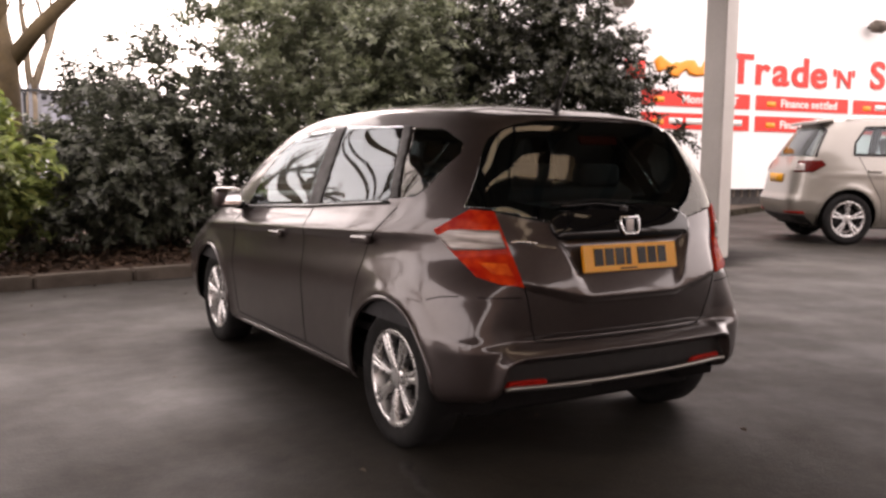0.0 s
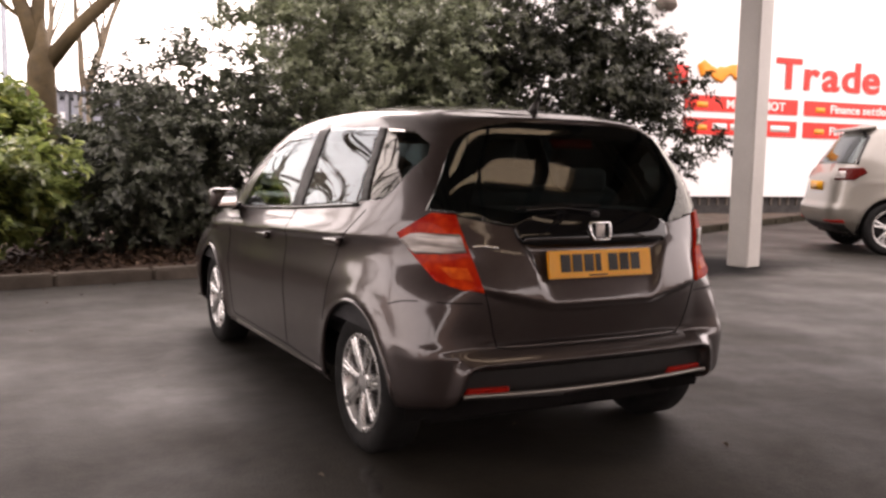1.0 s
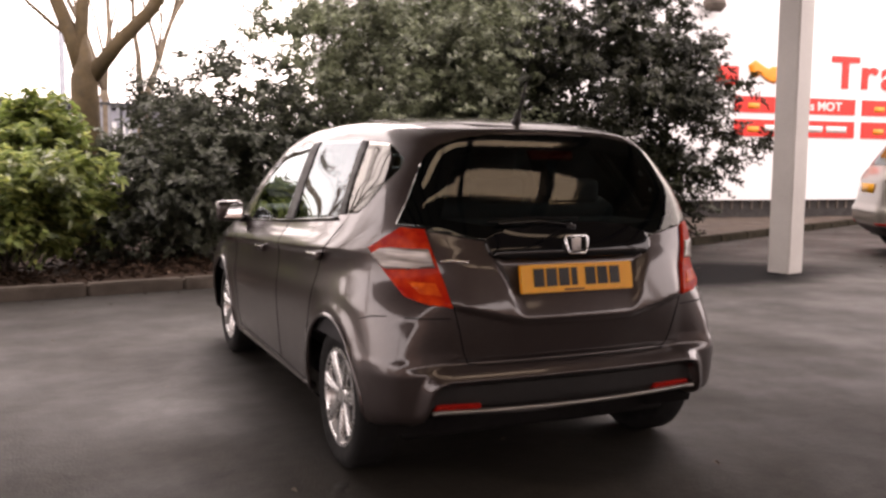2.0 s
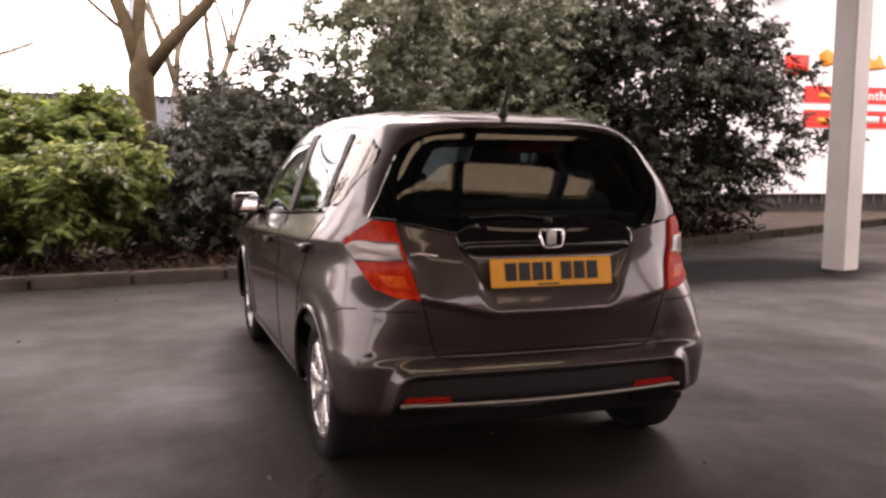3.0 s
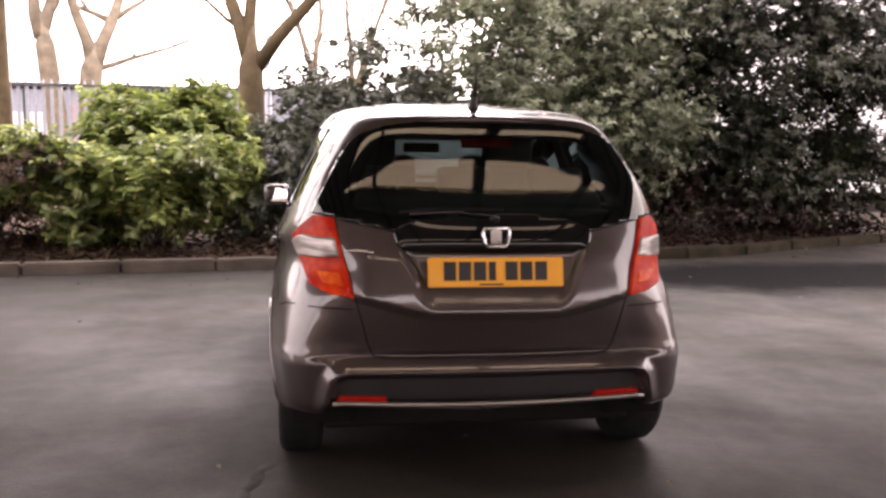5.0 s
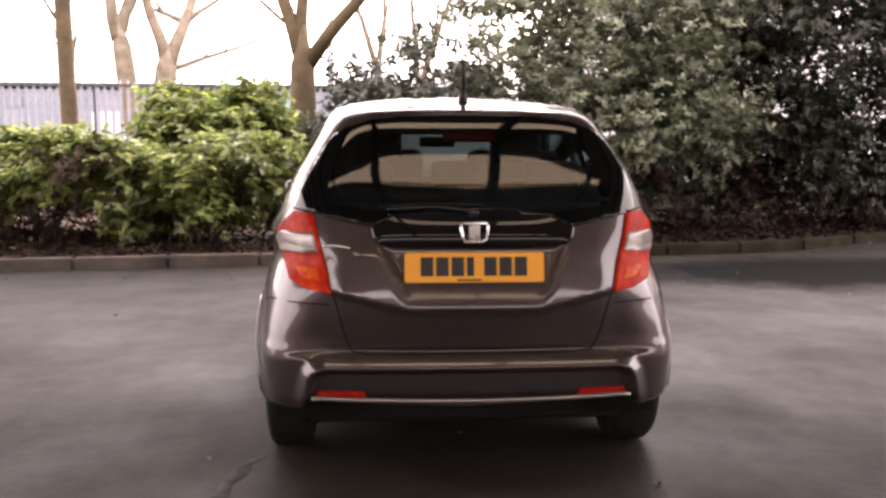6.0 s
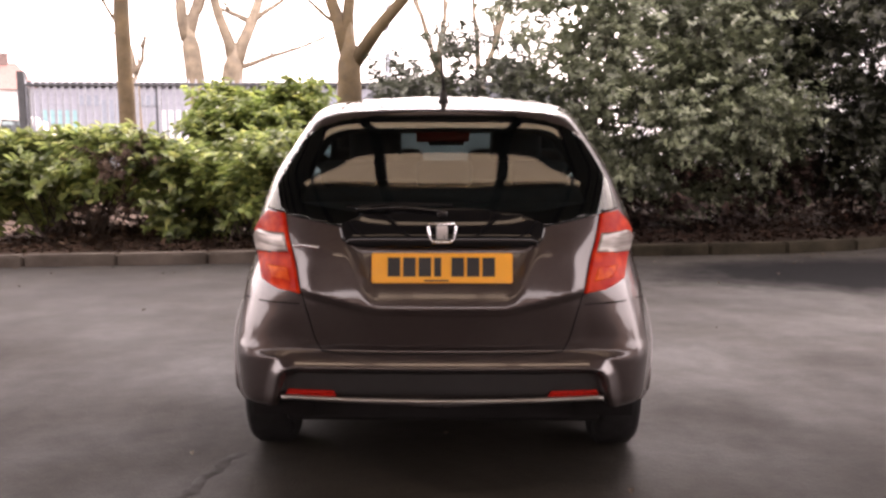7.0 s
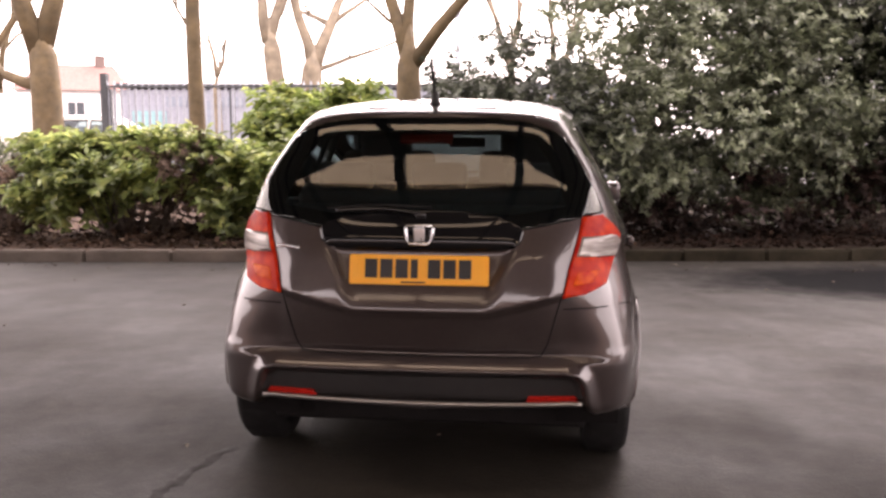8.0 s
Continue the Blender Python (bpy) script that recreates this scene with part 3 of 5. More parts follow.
shrub("dark_shrub", (0.2, 8.2), [(-0.3, 8.4, 1.15, 0.80, 0.9, 1.0), (0.3, 8.5, 1.5, 1.0, 0.9, 1.1), (-0.85, 8.4, 0.75, 0.60, 0.6, 0.75), (0.1, 7.7, 0.85, 1.2, 0.6, 0.75), (-0.8, 7.8, 0.7, 0.8, 0.55, 0.6), (-1.1, 7.6, 0.42, 0.55, 0.35, 0.34)],
      34000, (0.095, 0.044), GREY_LEAF, "tall evergreen shrub with small greyish dark leaves", 11, group="shrubs behind the kerb")
shrub("dark_shrub", (2.2, 8.5), [(1.6, 8.8, 1.9, 1.15, 1.0, 1.35), (2.7, 8.7, 2.3, 1.25, 1.0, 1.5), (1.8, 7.9, 1.35, 1.1, 0.75, 0.75), (2.9, 8.0, 1.6, 1.0, 0.75, 0.8), (2.1, 8.9, 3.2, 0.9, 0.8, 0.8), (2.3, 8.7, 0.75, 1.5, 0.5, 0.55)],
      42000, (0.088, 0.042), OLIVE_LEAF, "tall evergreen shrub with olive green leaves", 12, group="shrubs behind the kerb")
shrub("dark_shrub", (4.0, 9.5), [(3.5, 9.2, 2.3, 1.0, 1.0, 1.15), (4.5, 9.7, 2.75, 1.1, 0.9, 1.1), (3.7, 8.4, 1.75, 0.9, 0.7, 0.75), (4.2, 9.4, 3.4, 1.2, 0.9, 0.8), (3.6, 8.7, 1.0, 0.8, 0.5, 0.55), (4.6, 9.5, 1.4, 0.9, 0.5, 0.65)],
      40000, (0.088, 0.042), OLIVE_LEAF, "tall evergreen shrub with olive green leaves", 13, group="shrubs behind the kerb")
shrub("holly_bush", (6.2, 8.9), [(5.25, 8.7, 2.0, 0.95, 0.8, 1.3), (6.2, 8.6, 2.3, 1.05, 0.9, 1.35), (7.25, 8.8, 2.30, 1.0, 0.9, 1.2), (7.80, 8.8, 1.65, 0.95, 0.8, 0.75), (5.8, 8.8, 3.2, 1.1, 0.9, 0.75), (7.0, 8.9, 3.30, 1.05, 0.8, 0.80), (5.8, 8.5, 1.15, 1.2, 0.6, 0.65), (6.7, 8.9, 1.0, 1.1, 0.6, 0.6), (5.0, 8.9, 2.7, 0.75, 0.7, 0.8)],
      50000, (0.09, 0.045), DARK_LEAF, "broad dark green evergreen bush with glossy leaves", 14, group="shrubs behind the kerb", ragged=0.16)
shrub("laurel_hedge", (-2.3, 7.1), [(-1.78, 7.3, 0.86, 0.45, 0.45, 0.40), (-2.2, 7.2, 0.84, 0.60, 0.50, 0.34), (-2.9, 7.1, 0.80, 0.60, 0.50, 0.34), (-3.4, 7.1, 0.84, 0.50, 0.50, 0.34), (-2.3, 7.0, 0.60, 0.85, 0.35, 0.28), (-2.75, 6.85, 0.46, 0.75, 0.26, 0.26)],
      17000, (0.130, 0.056), LAUREL_LEAF, "low laurel hedge with broad bright green leaves", 21, group="laurels behind the kerb", stem_count=34, thick=0.012, length=0.26, per=13, rise=0.75, floor=0.20)
shrub("laurel_hedge", (-4.4, 6.9), [(-3.9, 7.0, 0.92, 0.60, 0.50, 0.36), (-4.55, 7.0, 0.94, 0.60, 0.50, 0.34), (-5.15, 6.95, 0.84, 0.50, 0.50, 0.34), (-4.9, 6.80, 0.62, 0.4, 0.3, 0.24), (-5.35, 6.6, 0.42, 0.35, 0.25, 0.16)],
      13000, (0.130, 0.056), LAUREL_LEAF, "low laurel hedge with broad bright green leaves", 22, group="laurels behind the kerb", stem_count=34, thick=0.012, length=0.26, per=13, rise=0.75, floor=0.26)
shrub("laurel_bush", (-2.3, 8.5), [(-2.80, 8.5, 1.34, 0.33, 0.5, 0.50), (-2.35, 8.55, 1.38, 0.42, 0.5, 0.50), (-1.92, 8.55, 1.36, 0.30, 0.5, 0.48), (-2.92, 8.4, 1.06, 0.34, 0.4, 0.38)],
      9500, (0.140, 0.06), YOUNG_LAUREL, "taller laurel bush with yellow-green young leaves", 23, group="laurels behind the kerb", length=0.32, per=13, rise=0.8)


RED_LEAF = leafy("reddish_leaf", (0.014, 0.008, 0.006), (0.042, 0.022, 0.016), (0.12, 0.06, 0.045), 0.6, 0.15, 0.3)
DRY_LEAF = leafy("withered_leaf", (0.050, 0.034, 0.025), (0.140, 0.094, 0.067), (0.26, 0.195, 0.138), 0.7, 0.3, 0.2)
shrub("withered_undergrowth", (-3.4, 7.6), [(-1.2, 7.9, 0.36, 0.6, 0.3, 0.30), (-2.2, 7.8, 0.42, 0.8, 0.3, 0.38), (-3.4, 7.8, 0.42, 0.8, 0.3, 0.38), (-4.6, 7.8, 0.42, 0.8, 0.3, 0.38), (-5.9, 7.3, 0.46, 0.6, 0.4, 0.40), (-6.7, 7.2, 0.52, 0.6, 0.45, 0.46), (-7.6, 7.1, 0.52, 0.7, 0.45, 0.46)],
      19000, (0.07, 0.034), DRY_LEAF, "brown withered undergrowth behind the laurel hedge", 51, category="undergrowth", stem_count=60, thick=0.010, length=0.22, floor=0.12)
shrub("evergreen_hedge", (-7.4, 8.7), [(-6.5, 8.8, 0.78, 0.65, 0.5, 0.42), (-7.4, 8.7, 0.80, 0.65, 0.5, 0.42), (-8.3, 8.6, 0.80, 0.65, 0.5, 0.42)],
      9000, (0.10, 0.045), OLIVE_LEAF, "low dull olive green evergreen hedge behind brambles", 54, category="hedge", stem_count=24, thick=0.012, length=0.24, per=13, rise=0.7, floor=0.3)
shrub("withered_undergrowth", (4.0, 8.5), [(1.2, 8.0, 0.36, 0.9, 0.5, 0.34), (2.8, 8.3, 0.45, 1.0, 0.5, 0.42), (4.2, 8.8, 0.62, 1.0, 0.5, 0.62), (5.4, 8.9, 0.68, 1.0, 0.5, 0.66), (6.5, 9.0, 0.62, 0.9, 0.4, 0.6)],
      19000, (0.075, 0.034), RED_LEAF, "dark reddish-brown undergrowth beneath tall shrubs", 53, category="undergrowth", stem_count=36, thick=0.011)
shrub("bramble", (-4.0, 6.9), [(-3.75, 6.95, 0.9, 0.35, 0.35, 0.40)], 2200, (0.06, 0.028), DRY_LEAF, "dry brown twiggy shrub between the laurels", 52, stem_count=18, thick=0.008)


def limb(bm, start, way, length, radius, rng, level, thin, spread=0.5):
    """A branch that bends, tapers and forks."""
    pts, radii, p, w = [Vector(start)], [radius], Vector(start), Vector(way).normalized()
    steps = 5
    for k in range(steps):
        w = (w + Vector(rng.normal(0, 0.13, 3)) + Vector((0, 0, 0.05))).normalized()
        p = p + w * length / steps
        pts.append(p.copy())
        radii.append(radius * (1 - 0.62 * (k + 1) / steps))
    tube(pts, radii, 9 if level == 0 else 6 if level < 3 else 4, bm)
    if level < thin:
        for k in range(3 if level else 4):
            f = rng.uniform(0.35, 1.0)
            i = min(steps, int(f * steps))
            turn = Vector(rng.normal(0, spread, 3))
            turn.z = abs(turn.z) * 0.6
            limb(bm, pts[i], (w + turn), length * rng.uniform(0.5, 0.75), radii[i] * rng.uniform(0.45, 0.7), rng, level + 1, thin, spread)
    return bm


def bare_tree(name, foot, lean, radius, fork, limbs, seed, bark, label, thin=3, low=None, sink=2.4):
    """A bare winter tree: a trunk up to its fork, then bending limbs with twigs."""
    rng = np.random.default_rng(seed)
    tree = thing(name, Matrix.Translation((*foot, 0)), label, "tree", "bare winter trees")
    top = Vector((lean[0] * fork, lean[1] * fork, fork))
    pts = [Vector((0, 0, 0))] + [Vector((top.x * f + 0.02 * math.sin(f * 7 + seed), top.y * f, fork * f)) for f in (0.06, 0.2, 0.4, 0.6, 0.8, 1.0)]
    part("trunk", tube(pts, [radius * k for k in (1.45, 1.2, 1.06, 1.0, 0.97, 0.92, 0.12)], 16), bark, tree)
    for way, r, length in limbs:
        bm = limb(bmesh.new(), top - Vector((0, 0, radius * sink)), way, length, radius * r, rng, 0, thin)
        part("branch", bm, bark, tree)
    for z, way, r, length in low or []:
        bm = limb(bmesh.new(), top * (z / fork), way, length, r, rng, 1, thin)
        part("branch", bm, bark, tree)
    return tree


bare_tree("bare_tree", (-1.42, 9.7), (0.0, 0.0), 0.185, 2.90, [((-0.24, 0.1, 1), 0.62, 3.5), ((0.20, 0.2, 1), 0.55, 3.5), ((0.76, -0.1, 1), 0.60, 3.3)], 31, BARK, "bare tree with a forked brown trunk behind the shrubs",
          low=[(2.75, (-1.0, 0.1, 0.55), 0.035, 2.2)], sink=3.5)
bare_tree("bare_tree", (-5.15, 11.1), (0.0, 0.0), 0.125, 5.4, [((0.25, 0.1, 1), 0.75, 5.0), ((-0.5, 0.1, 1), 0.7, 5.0), ((-0.1, -0.4, 1), 0.65, 4.5)], 32, BARK, "slender bare tree with a straight mossy trunk", low=[(3.7, (0.75, -0.1, 0.8), 0.080, 3.6), (4.3, (0.9, -0.3, 0.6), 0.065, 3.2), (4.0, (-0.7, 0.1, 0.8), 0.06, 3.0), (2.9, (-0.6, 0, 1), 0.04, 0.9)])
bare_tree("bare_tree", (-9.0, 30.0), (-0.12, 0.0), 0.36, 5.6, [((-0.35, 0.0, 1), 0.7, 4.0), ((0.15, 0.1, 1), 0.7, 4.0)], 57, BARK_PALE, "large bare tree with a pale leaning trunk", thin=2)
bare_tree("bare_tree", (-8.35, 30.4), (0.06, 0.0), 0.42, 4.7, [((-0.06, 0.0, 1), 0.60, 5.0), ((0.34, 0.1, 1), 0.66, 5.0), ((1.0, 0.0, 0.22), 0.26, 3.6)], 58, BARK_PALE, "large bare tree with a pale forked trunk", thin=2)
bare_tree("bare_tree", (-8.9, 13.3), (-0.05, 0.0), 0.29, 3.5, [((-0.35, 0.0, 1), 0.7, 5.5), ((0.3, 0.1, 1), 0.75, 6.0)], 34, BARK, "thick old bare tree with spreading limbs", low=[(2.2, (-1.0, -0.1, 0.35), 0.14, 2.6)])
bare_tree("bare_tree", (-0.4, 24), (0.0, 0.0), 0.17, 3.6, [((0.25, 0, 1), 0.6, 4.2), ((-0.3, 0, 1), 0.6, 4.2)], 35, BARK_PALE, "distant pale bare tree")
bare_tree("bare_tree", (0.95, 28), (0.02, 0.0), 0.20, 3.4, [((0.5, 0, 1), 0.6, 4.2), ((-0.2, 0, 1), 0.6, 4.2), ((0.1, 0, 1), 0.6, 4.2)], 36, BARK_PALE, "distant pale bare tree", thin=3)
bare_tree("bare_tree", (-9.5, 24), (0.0, 0.0), 0.12, 3.4, [((0.3, 0, 1), 0.7, 1.2), ((-0.3, 0, 1), 0.7, 1.4)], 37, BARK_PALE, "small pollarded bare tree", thin=2)
# trees beside the car park that show in the car's side windows
bare_tree("bare_tree", (-14.0, 17.5), (0.25, 0.0), 0.17, 3.0, [((0.5, 0.2, 1), 0.65, 5.0), ((-0.2, -0.3, 1), 0.6, 4.5), ((0.1, 0.5, 1), 0.5, 4)], 38, BARK, "bare tree beside the car park")
bare_tree("bare_tree", (-20.0, 15.0), (0.1, 0.0), 0.2, 3.2, [((0.3, -0.2, 1), 0.6, 5), ((-0.3, 0.3, 1), 0.6, 5), ((0.0, 0.1, 1), 0.5, 5)], 39, BARK, "bare tree beside the car park")
bare_tree("bare_tree", (-17.0, 24.0), (0.1, 0.0), 0.2, 3.2, [((0.3, -0.2, 1), 0.6, 6), ((-0.3, 0.3, 1), 0.6, 6), ((0.0, 0.1, 1), 0.5, 6)], 40, BARK, "bare tree beside the car park")


def palisade(x0, x1, y0, y1, height):
    """A steel palisade fence: pales on two rails between posts."""
    fence = thing("palisade_fence", Matrix(), "galvanised grey palisade fence behind the laurel hedge", "fence")
    length = math.hypot(x1 - x0, y1 - y0)
    turn = Matrix.Rotation(math.atan2(y1 - y0, x1 - x0), 4, "Z")

    def at(d):
        return x0 + (x1 - x0) * d / length, y0 + (y1 - y0) * d / length

    pale = box((0.065, 0.012, height - 0.08), (0, 0, 0.04 + (height - 0.08) / 2), 0.0)
    top = tube([(0, 0, height - 0.04), (0, 0, height + 0.06)], [0.034, 0.006], 4, pale)
    me = bpy.data.meshes.new("pale")
    top.to_mesh(me)
    top.free()
    me.materials.append(FENCE_GREY)
    count = int(length / 0.155)
    for k in range(count):
        ob = new("pale", me)
        ob.parent = fence
        ob.matrix_basis = Matrix.Translation((*at(k * 0.155), 0)) @ turn
    for z, material in ((0.5, FENCE_GREY), (height - 0.06, FENCE_DARK)):
        mid = at(length / 2)
        part("rail", box((length, 0.04, 0.05), (mid[0], mid[1] - 0.03, z), 0.0, turn), material, fence, smooth=False)
    part("end_post", box((0.15, 0.15, height + 0.22), (x0 - 0.07, y0 + 0.02, (height + 0.22) / 2), 0.006), FENCE_DARK, fence, "thick dark end post", smooth=False)
    for k in range(int(length / 2.75) + 1):
        x, y = at(min(length, k * 2.75))
        part("post", box((0.10, 0.10, height - 0.1), (x, y + 0.08, (height - 0.1) / 2), 0.004, turn), FENCE_DARK, fence, smooth=False)
    return fence


palisade(-8.85, 2.2, 15.5, 15.5, 2.40)


# the same dead leaves, darkened for the shade under the tall shrubs
SHADED_LITTER = leafy("shaded_dead_leaves", (0.010, 0.006, 0.004), (0.026, 0.015, 0.011), (0.07, 0.045, 0.03), 0.9, 0.0, 0.05)


def litter(x0, x1, y_of, count, seed, name, spread, material):
    """Fallen leaves along the kerb and under the shrubs."""
    rng = np.random.default_rng(seed)
    x = rng.uniform(x0, x1, count)
    y = np.array([y_of(v) for v in x]) + 0.16 + spread * rng.uniform(0, 1, count) ** 1.3
    places = np.stack([x, y, np.full(count, 0.115) + 0.10 * np.clip((y - np.array([kerb_y(v) for v in x])) / 1.9, 0, 1) + rng.uniform(0, 0.05, count)], axis=1)
    normals = np.tile(np.array([[0.0, 0.0, 1.4]]), (count, 1))
    me = leaf_mesh(name, places, normals, 0.075, 0.045, rng, 0.3, 0.0)
    return tagged(mesh_part(name, me, material), "brown fallen leaves on the soil of the bed", "leaf litter", kind="stuff")


litter(-8, 0.8, kerb_y, 2600, 41, "leaf_litter", 1.6, LITTER)
litter(0.8, 8, kerb_y, 2000, 43, "leaf_litter", 1.6, SHADED_LITTER)


def loose_leaves(count, seed):
    """Single leaves and crumbs blown on to the asphalt."""
    rng = np.random.default_rng(seed)
    x = rng.uniform(-7, 9, count)
    y = np.array([kerb_y(v) for v in x]) - np.abs(rng.normal(0, 0.35, count)) - 0.03
    far = rng.uniform(0, 1, count) < 0.30
    y = np.where(far, rng.uniform(-2.5, 6.0, count), y)
    places = np.stack([x, y, np.full(count, 0.008)], axis=1)
    PALE_LEAF = leafy("bleached_leaf", (0.05, 0.04, 0.03), (0.17, 0.14, 0.11), (0.42, 0.38, 0.33), 0.8, 0.05, 0.1)
    me = leaf_mesh("loose_leaves", places, np.tile(np.array([[0.0, 0.0, 6.0]]), (count, 1)), 0.04, 0.026, rng, 0.25, 0.0)
    return tagged(mesh_part("loose_leaves", me, PALE_LEAF), "few dry brown leaves scattered on asphalt", "leaf litter", kind="stuff")


loose_leaves(170, 42)

# ---- the cars ----
from mathutils.bvhtree import BVHTree

PAINT = paint("grey_brown_metallic_paint", (0.031, 0.0225, 0.021), (0.088, 0.066, 0.064))
SILVER_PAINT = paint("silver_metallic_paint", (0.25, 0.235, 0.205), (0.43, 0.40, 0.36))
TINTED = glass("tinted_glass", (0.44, 0.54, 0.54), 1.58)
CLEAR = glass("side_glass", (0.62, 0.72, 0.72), 1.66, (0.88, 0.96, 1.0))
BLACK = plain("black_trim", (0.007, 0.007, 0.008), 0.05, vary=0.1, scale=2.0)
PLASTIC = plain("dark_plastic", (0.013, 0.0115, 0.0115), 0.55, vary=0.2, bump=0.15, fine=300)
RUBBER = plain("tyre_rubber", (0.012, 0.0115, 0.0115), 0.75, vary=0.25, bump=0.3, fine=160, gloss=0.2)
FABRIC = plain("dark_seat_cloth", (0.035, 0.034, 0.036), 0.95, vary=0.25, bump=0.4, fine=260)
ALLOY = plain("silver_alloy", (0.72, 0.71, 0.70), 0.28, metal=0.85, vary=0.06, scale=9, coat=0.5)
SATIN = plain("satin_silver", (0.36, 0.34, 0.32), 0.35, metal=0.85, vary=0.08)
CHROME = plain("chrome", (0.82, 0.82, 0.83), 0.10, metal=1.0, vary=0.03)
GAP = plain("black_underseal", (0.011, 0.010, 0.010), 0.9, vary=0.1, gloss=0.1)
PLATE = plain("yellow_plate", (0.86, 0.385, 0.009), 0.38, vary=0.05)
PLATE_INK = plain("plate_black", (0.012, 0.011, 0.010), 0.5, vary=0.1)


def lamp_plastic(name, deep, bright, rough, ribs, cell):
    """Lamp cover: a clear coat over a ribbed reflector with facets."""
    n = Nodes(name)
    wave = n.add("ShaderNodeTexWave", Vector=n.place, Scale=ribs, Distortion=1.0).outputs["Fac"]
    facet = n.add("ShaderNodeTexVoronoi", Vector=n.place, Scale=cell).outputs["Distance"]
    mixed = n.mix(0.5, n.ramp(n.noise(cell * 0.7, 3), (0.38, 0.0), (0.66, 1.0)), n.ramp(facet, (0.15, 1.0), (0.65, 0.0)))
    n.set(Base_Color=n.mix(mixed, deep, bright), Roughness=rough, Specular_IOR_Level=0.08, Coat_Weight=0.10, Coat_Roughness=0.04)
    n.bump(n.mix(0.5, wave, facet), 0.12, 0.003)
    return n.mat


LAMP_RED = lamp_plastic("red_lamp_cover", (0.40, 0.008, 0.002), (0.72, 0.060, 0.006), 0.5, 9, 22)
LAMP_ORANGE = lamp_plastic("orange_lamp_cover", (0.48, 0.012, 0.003), (0.85, 0.17, 0.02), 0.35, 7, 26)
LAMP_DEEP = lamp_plastic("deep_red_reflector", (0.26, 0.009, 0.005), (0.44, 0.018, 0.010), 0.3, 60, 90)


def clear_cover(name):
    """Clear lamp cover: flat bands of a bright reflector behind a smooth, glossy face."""
    n = Nodes(name)
    long = n.add("ShaderNodeMapping", Vector=n.place, Scale=(5.0, 5.0, 46.0)).outputs["Vector"]
    bands = n.ramp(n.noise(1.0, 3, 0.5, long), (0.34, (0.15, 0.125, 0.115)), (0.50, (0.30, 0.27, 0.25)), (0.66, (0.58, 0.53, 0.50)))
    n.set(Base_Color=bands, Roughness=0.30, Metallic=0.25, Specular_IOR_Level=0.4, Coat_Weight=0.35, Coat_Roughness=0.03)
    return n.mat


LAMP_CLEAR = clear_cover("clear_lamp_cover")
LAMP_DARK = lamp_plastic("dark_red_cover", (0.06, 0.005, 0.004), (0.12, 0.009, 0.006), 0.25, 40, 60)


def smooth_through(at, values, where):
    """A monotone curve through given values."""
    x, v, q = np.asarray(at, float), np.asarray(values, float), np.asarray(where, float)
    h, d = np.diff(x), np.diff(v) / np.diff(x)
    m = np.zeros(len(x))
    m[0], m[-1] = d[0], d[-1]
    for k in range(1, len(x) - 1):
        if d[k - 1] * d[k] > 0:
            w1, w2 = 2 * h[k] + h[k - 1], h[k] + 2 * h[k - 1]
            m[k] = (w1 + w2) / (w1 / d[k - 1] + w2 / d[k])
    i = np.clip(np.searchsorted(x, q) - 1, 0, len(h) - 1)
    t = (q - x[i]) / h[i]
    return ((2 * t**3 - 3 * t**2 + 1) * v[i] + (t**3 - 2 * t**2 + t) * h[i] * m[i] + (-2 * t**3 + 3 * t**2) * v[i + 1] + (t**3 - t**2) * h[i] * m[i + 1])


def shell(rows, steps, spacing, shape=None):
    """A car body's skin from rows, from the sill to the roof's middle: half width, how square, rear and front end, then heights along the side."""
    rows = np.array(rows, float)
    s = np.arange(len(rows))
    fine = np.concatenate([k + np.arange(n) / n for k, n in enumerate(steps)] + [[len(rows) - 1]])
    rows = np.stack([smooth_through(s, rows[:, k], fine) for k in range(rows.shape[1])], axis=1)
    grid = []
    around = int(0.21 * spacing[0] + 0.79 * spacing[1])
    a = np.linspace(0, math.pi, 1500)
    for r in rows:
        w, square, y0, y1, heights = r[0], r[1], r[2], r[3], r[4:]
        mid, half = (y0 + y1) / 2, (y1 - y0) / 2
        x = -max(w, 1e-4) * np.sin(a) ** (2 / square)
        c = np.cos(a)
        y = mid - half * np.sign(c) * np.abs(c) ** (2 / (square * 0.3 + 2.4))
        run = np.concatenate([[0], np.cumsum(np.hypot(np.diff(x), np.diff(y)))])
        share = run / run[-1]
        dense = np.concatenate([[0], np.cumsum(np.diff(share) * np.where(share[1:] < 0.21, spacing[0], spacing[1]))])
        want = np.interp(np.linspace(0, dense[-1], around + 1), dense, run)
        x, y = np.interp(want, run, x), np.interp(want, run, y)
        z = smooth_through([0, 0.2, 0.5, 0.8, 1.0], heights, np.clip((y - y0) / (y1 - y0), 0, 1))
        p = np.stack([x, y, z], axis=1)
        if shape:
            p = shape(p)
        p[0, 0] = p[-1, 0] = 0
        grid.append(p)
    bm = bmesh.new()
    left = [[bm.verts.new(p) for p in row] for row in grid]
    right = [[v if k in (0, around) else bm.verts.new((-v.co.x, v.co.y, v.co.z)) for k, v in enumerate(row)] for row in left]
    for i in range(len(grid) - 1):
        for k in range(around):
            bm.faces.new((left[i][k], left[i + 1][k], left[i + 1][k + 1], left[i][k + 1]))
            bm.faces.new((right[i][k + 1], right[i + 1][k + 1], right[i + 1][k], right[i][k]))
    bmesh.ops.remove_doubles(bm, verts=bm.verts, dist=2e-4)
    bmesh.ops.recalc_face_normals(bm, faces=bm.faces)
    bm.normal_update()
    return bm


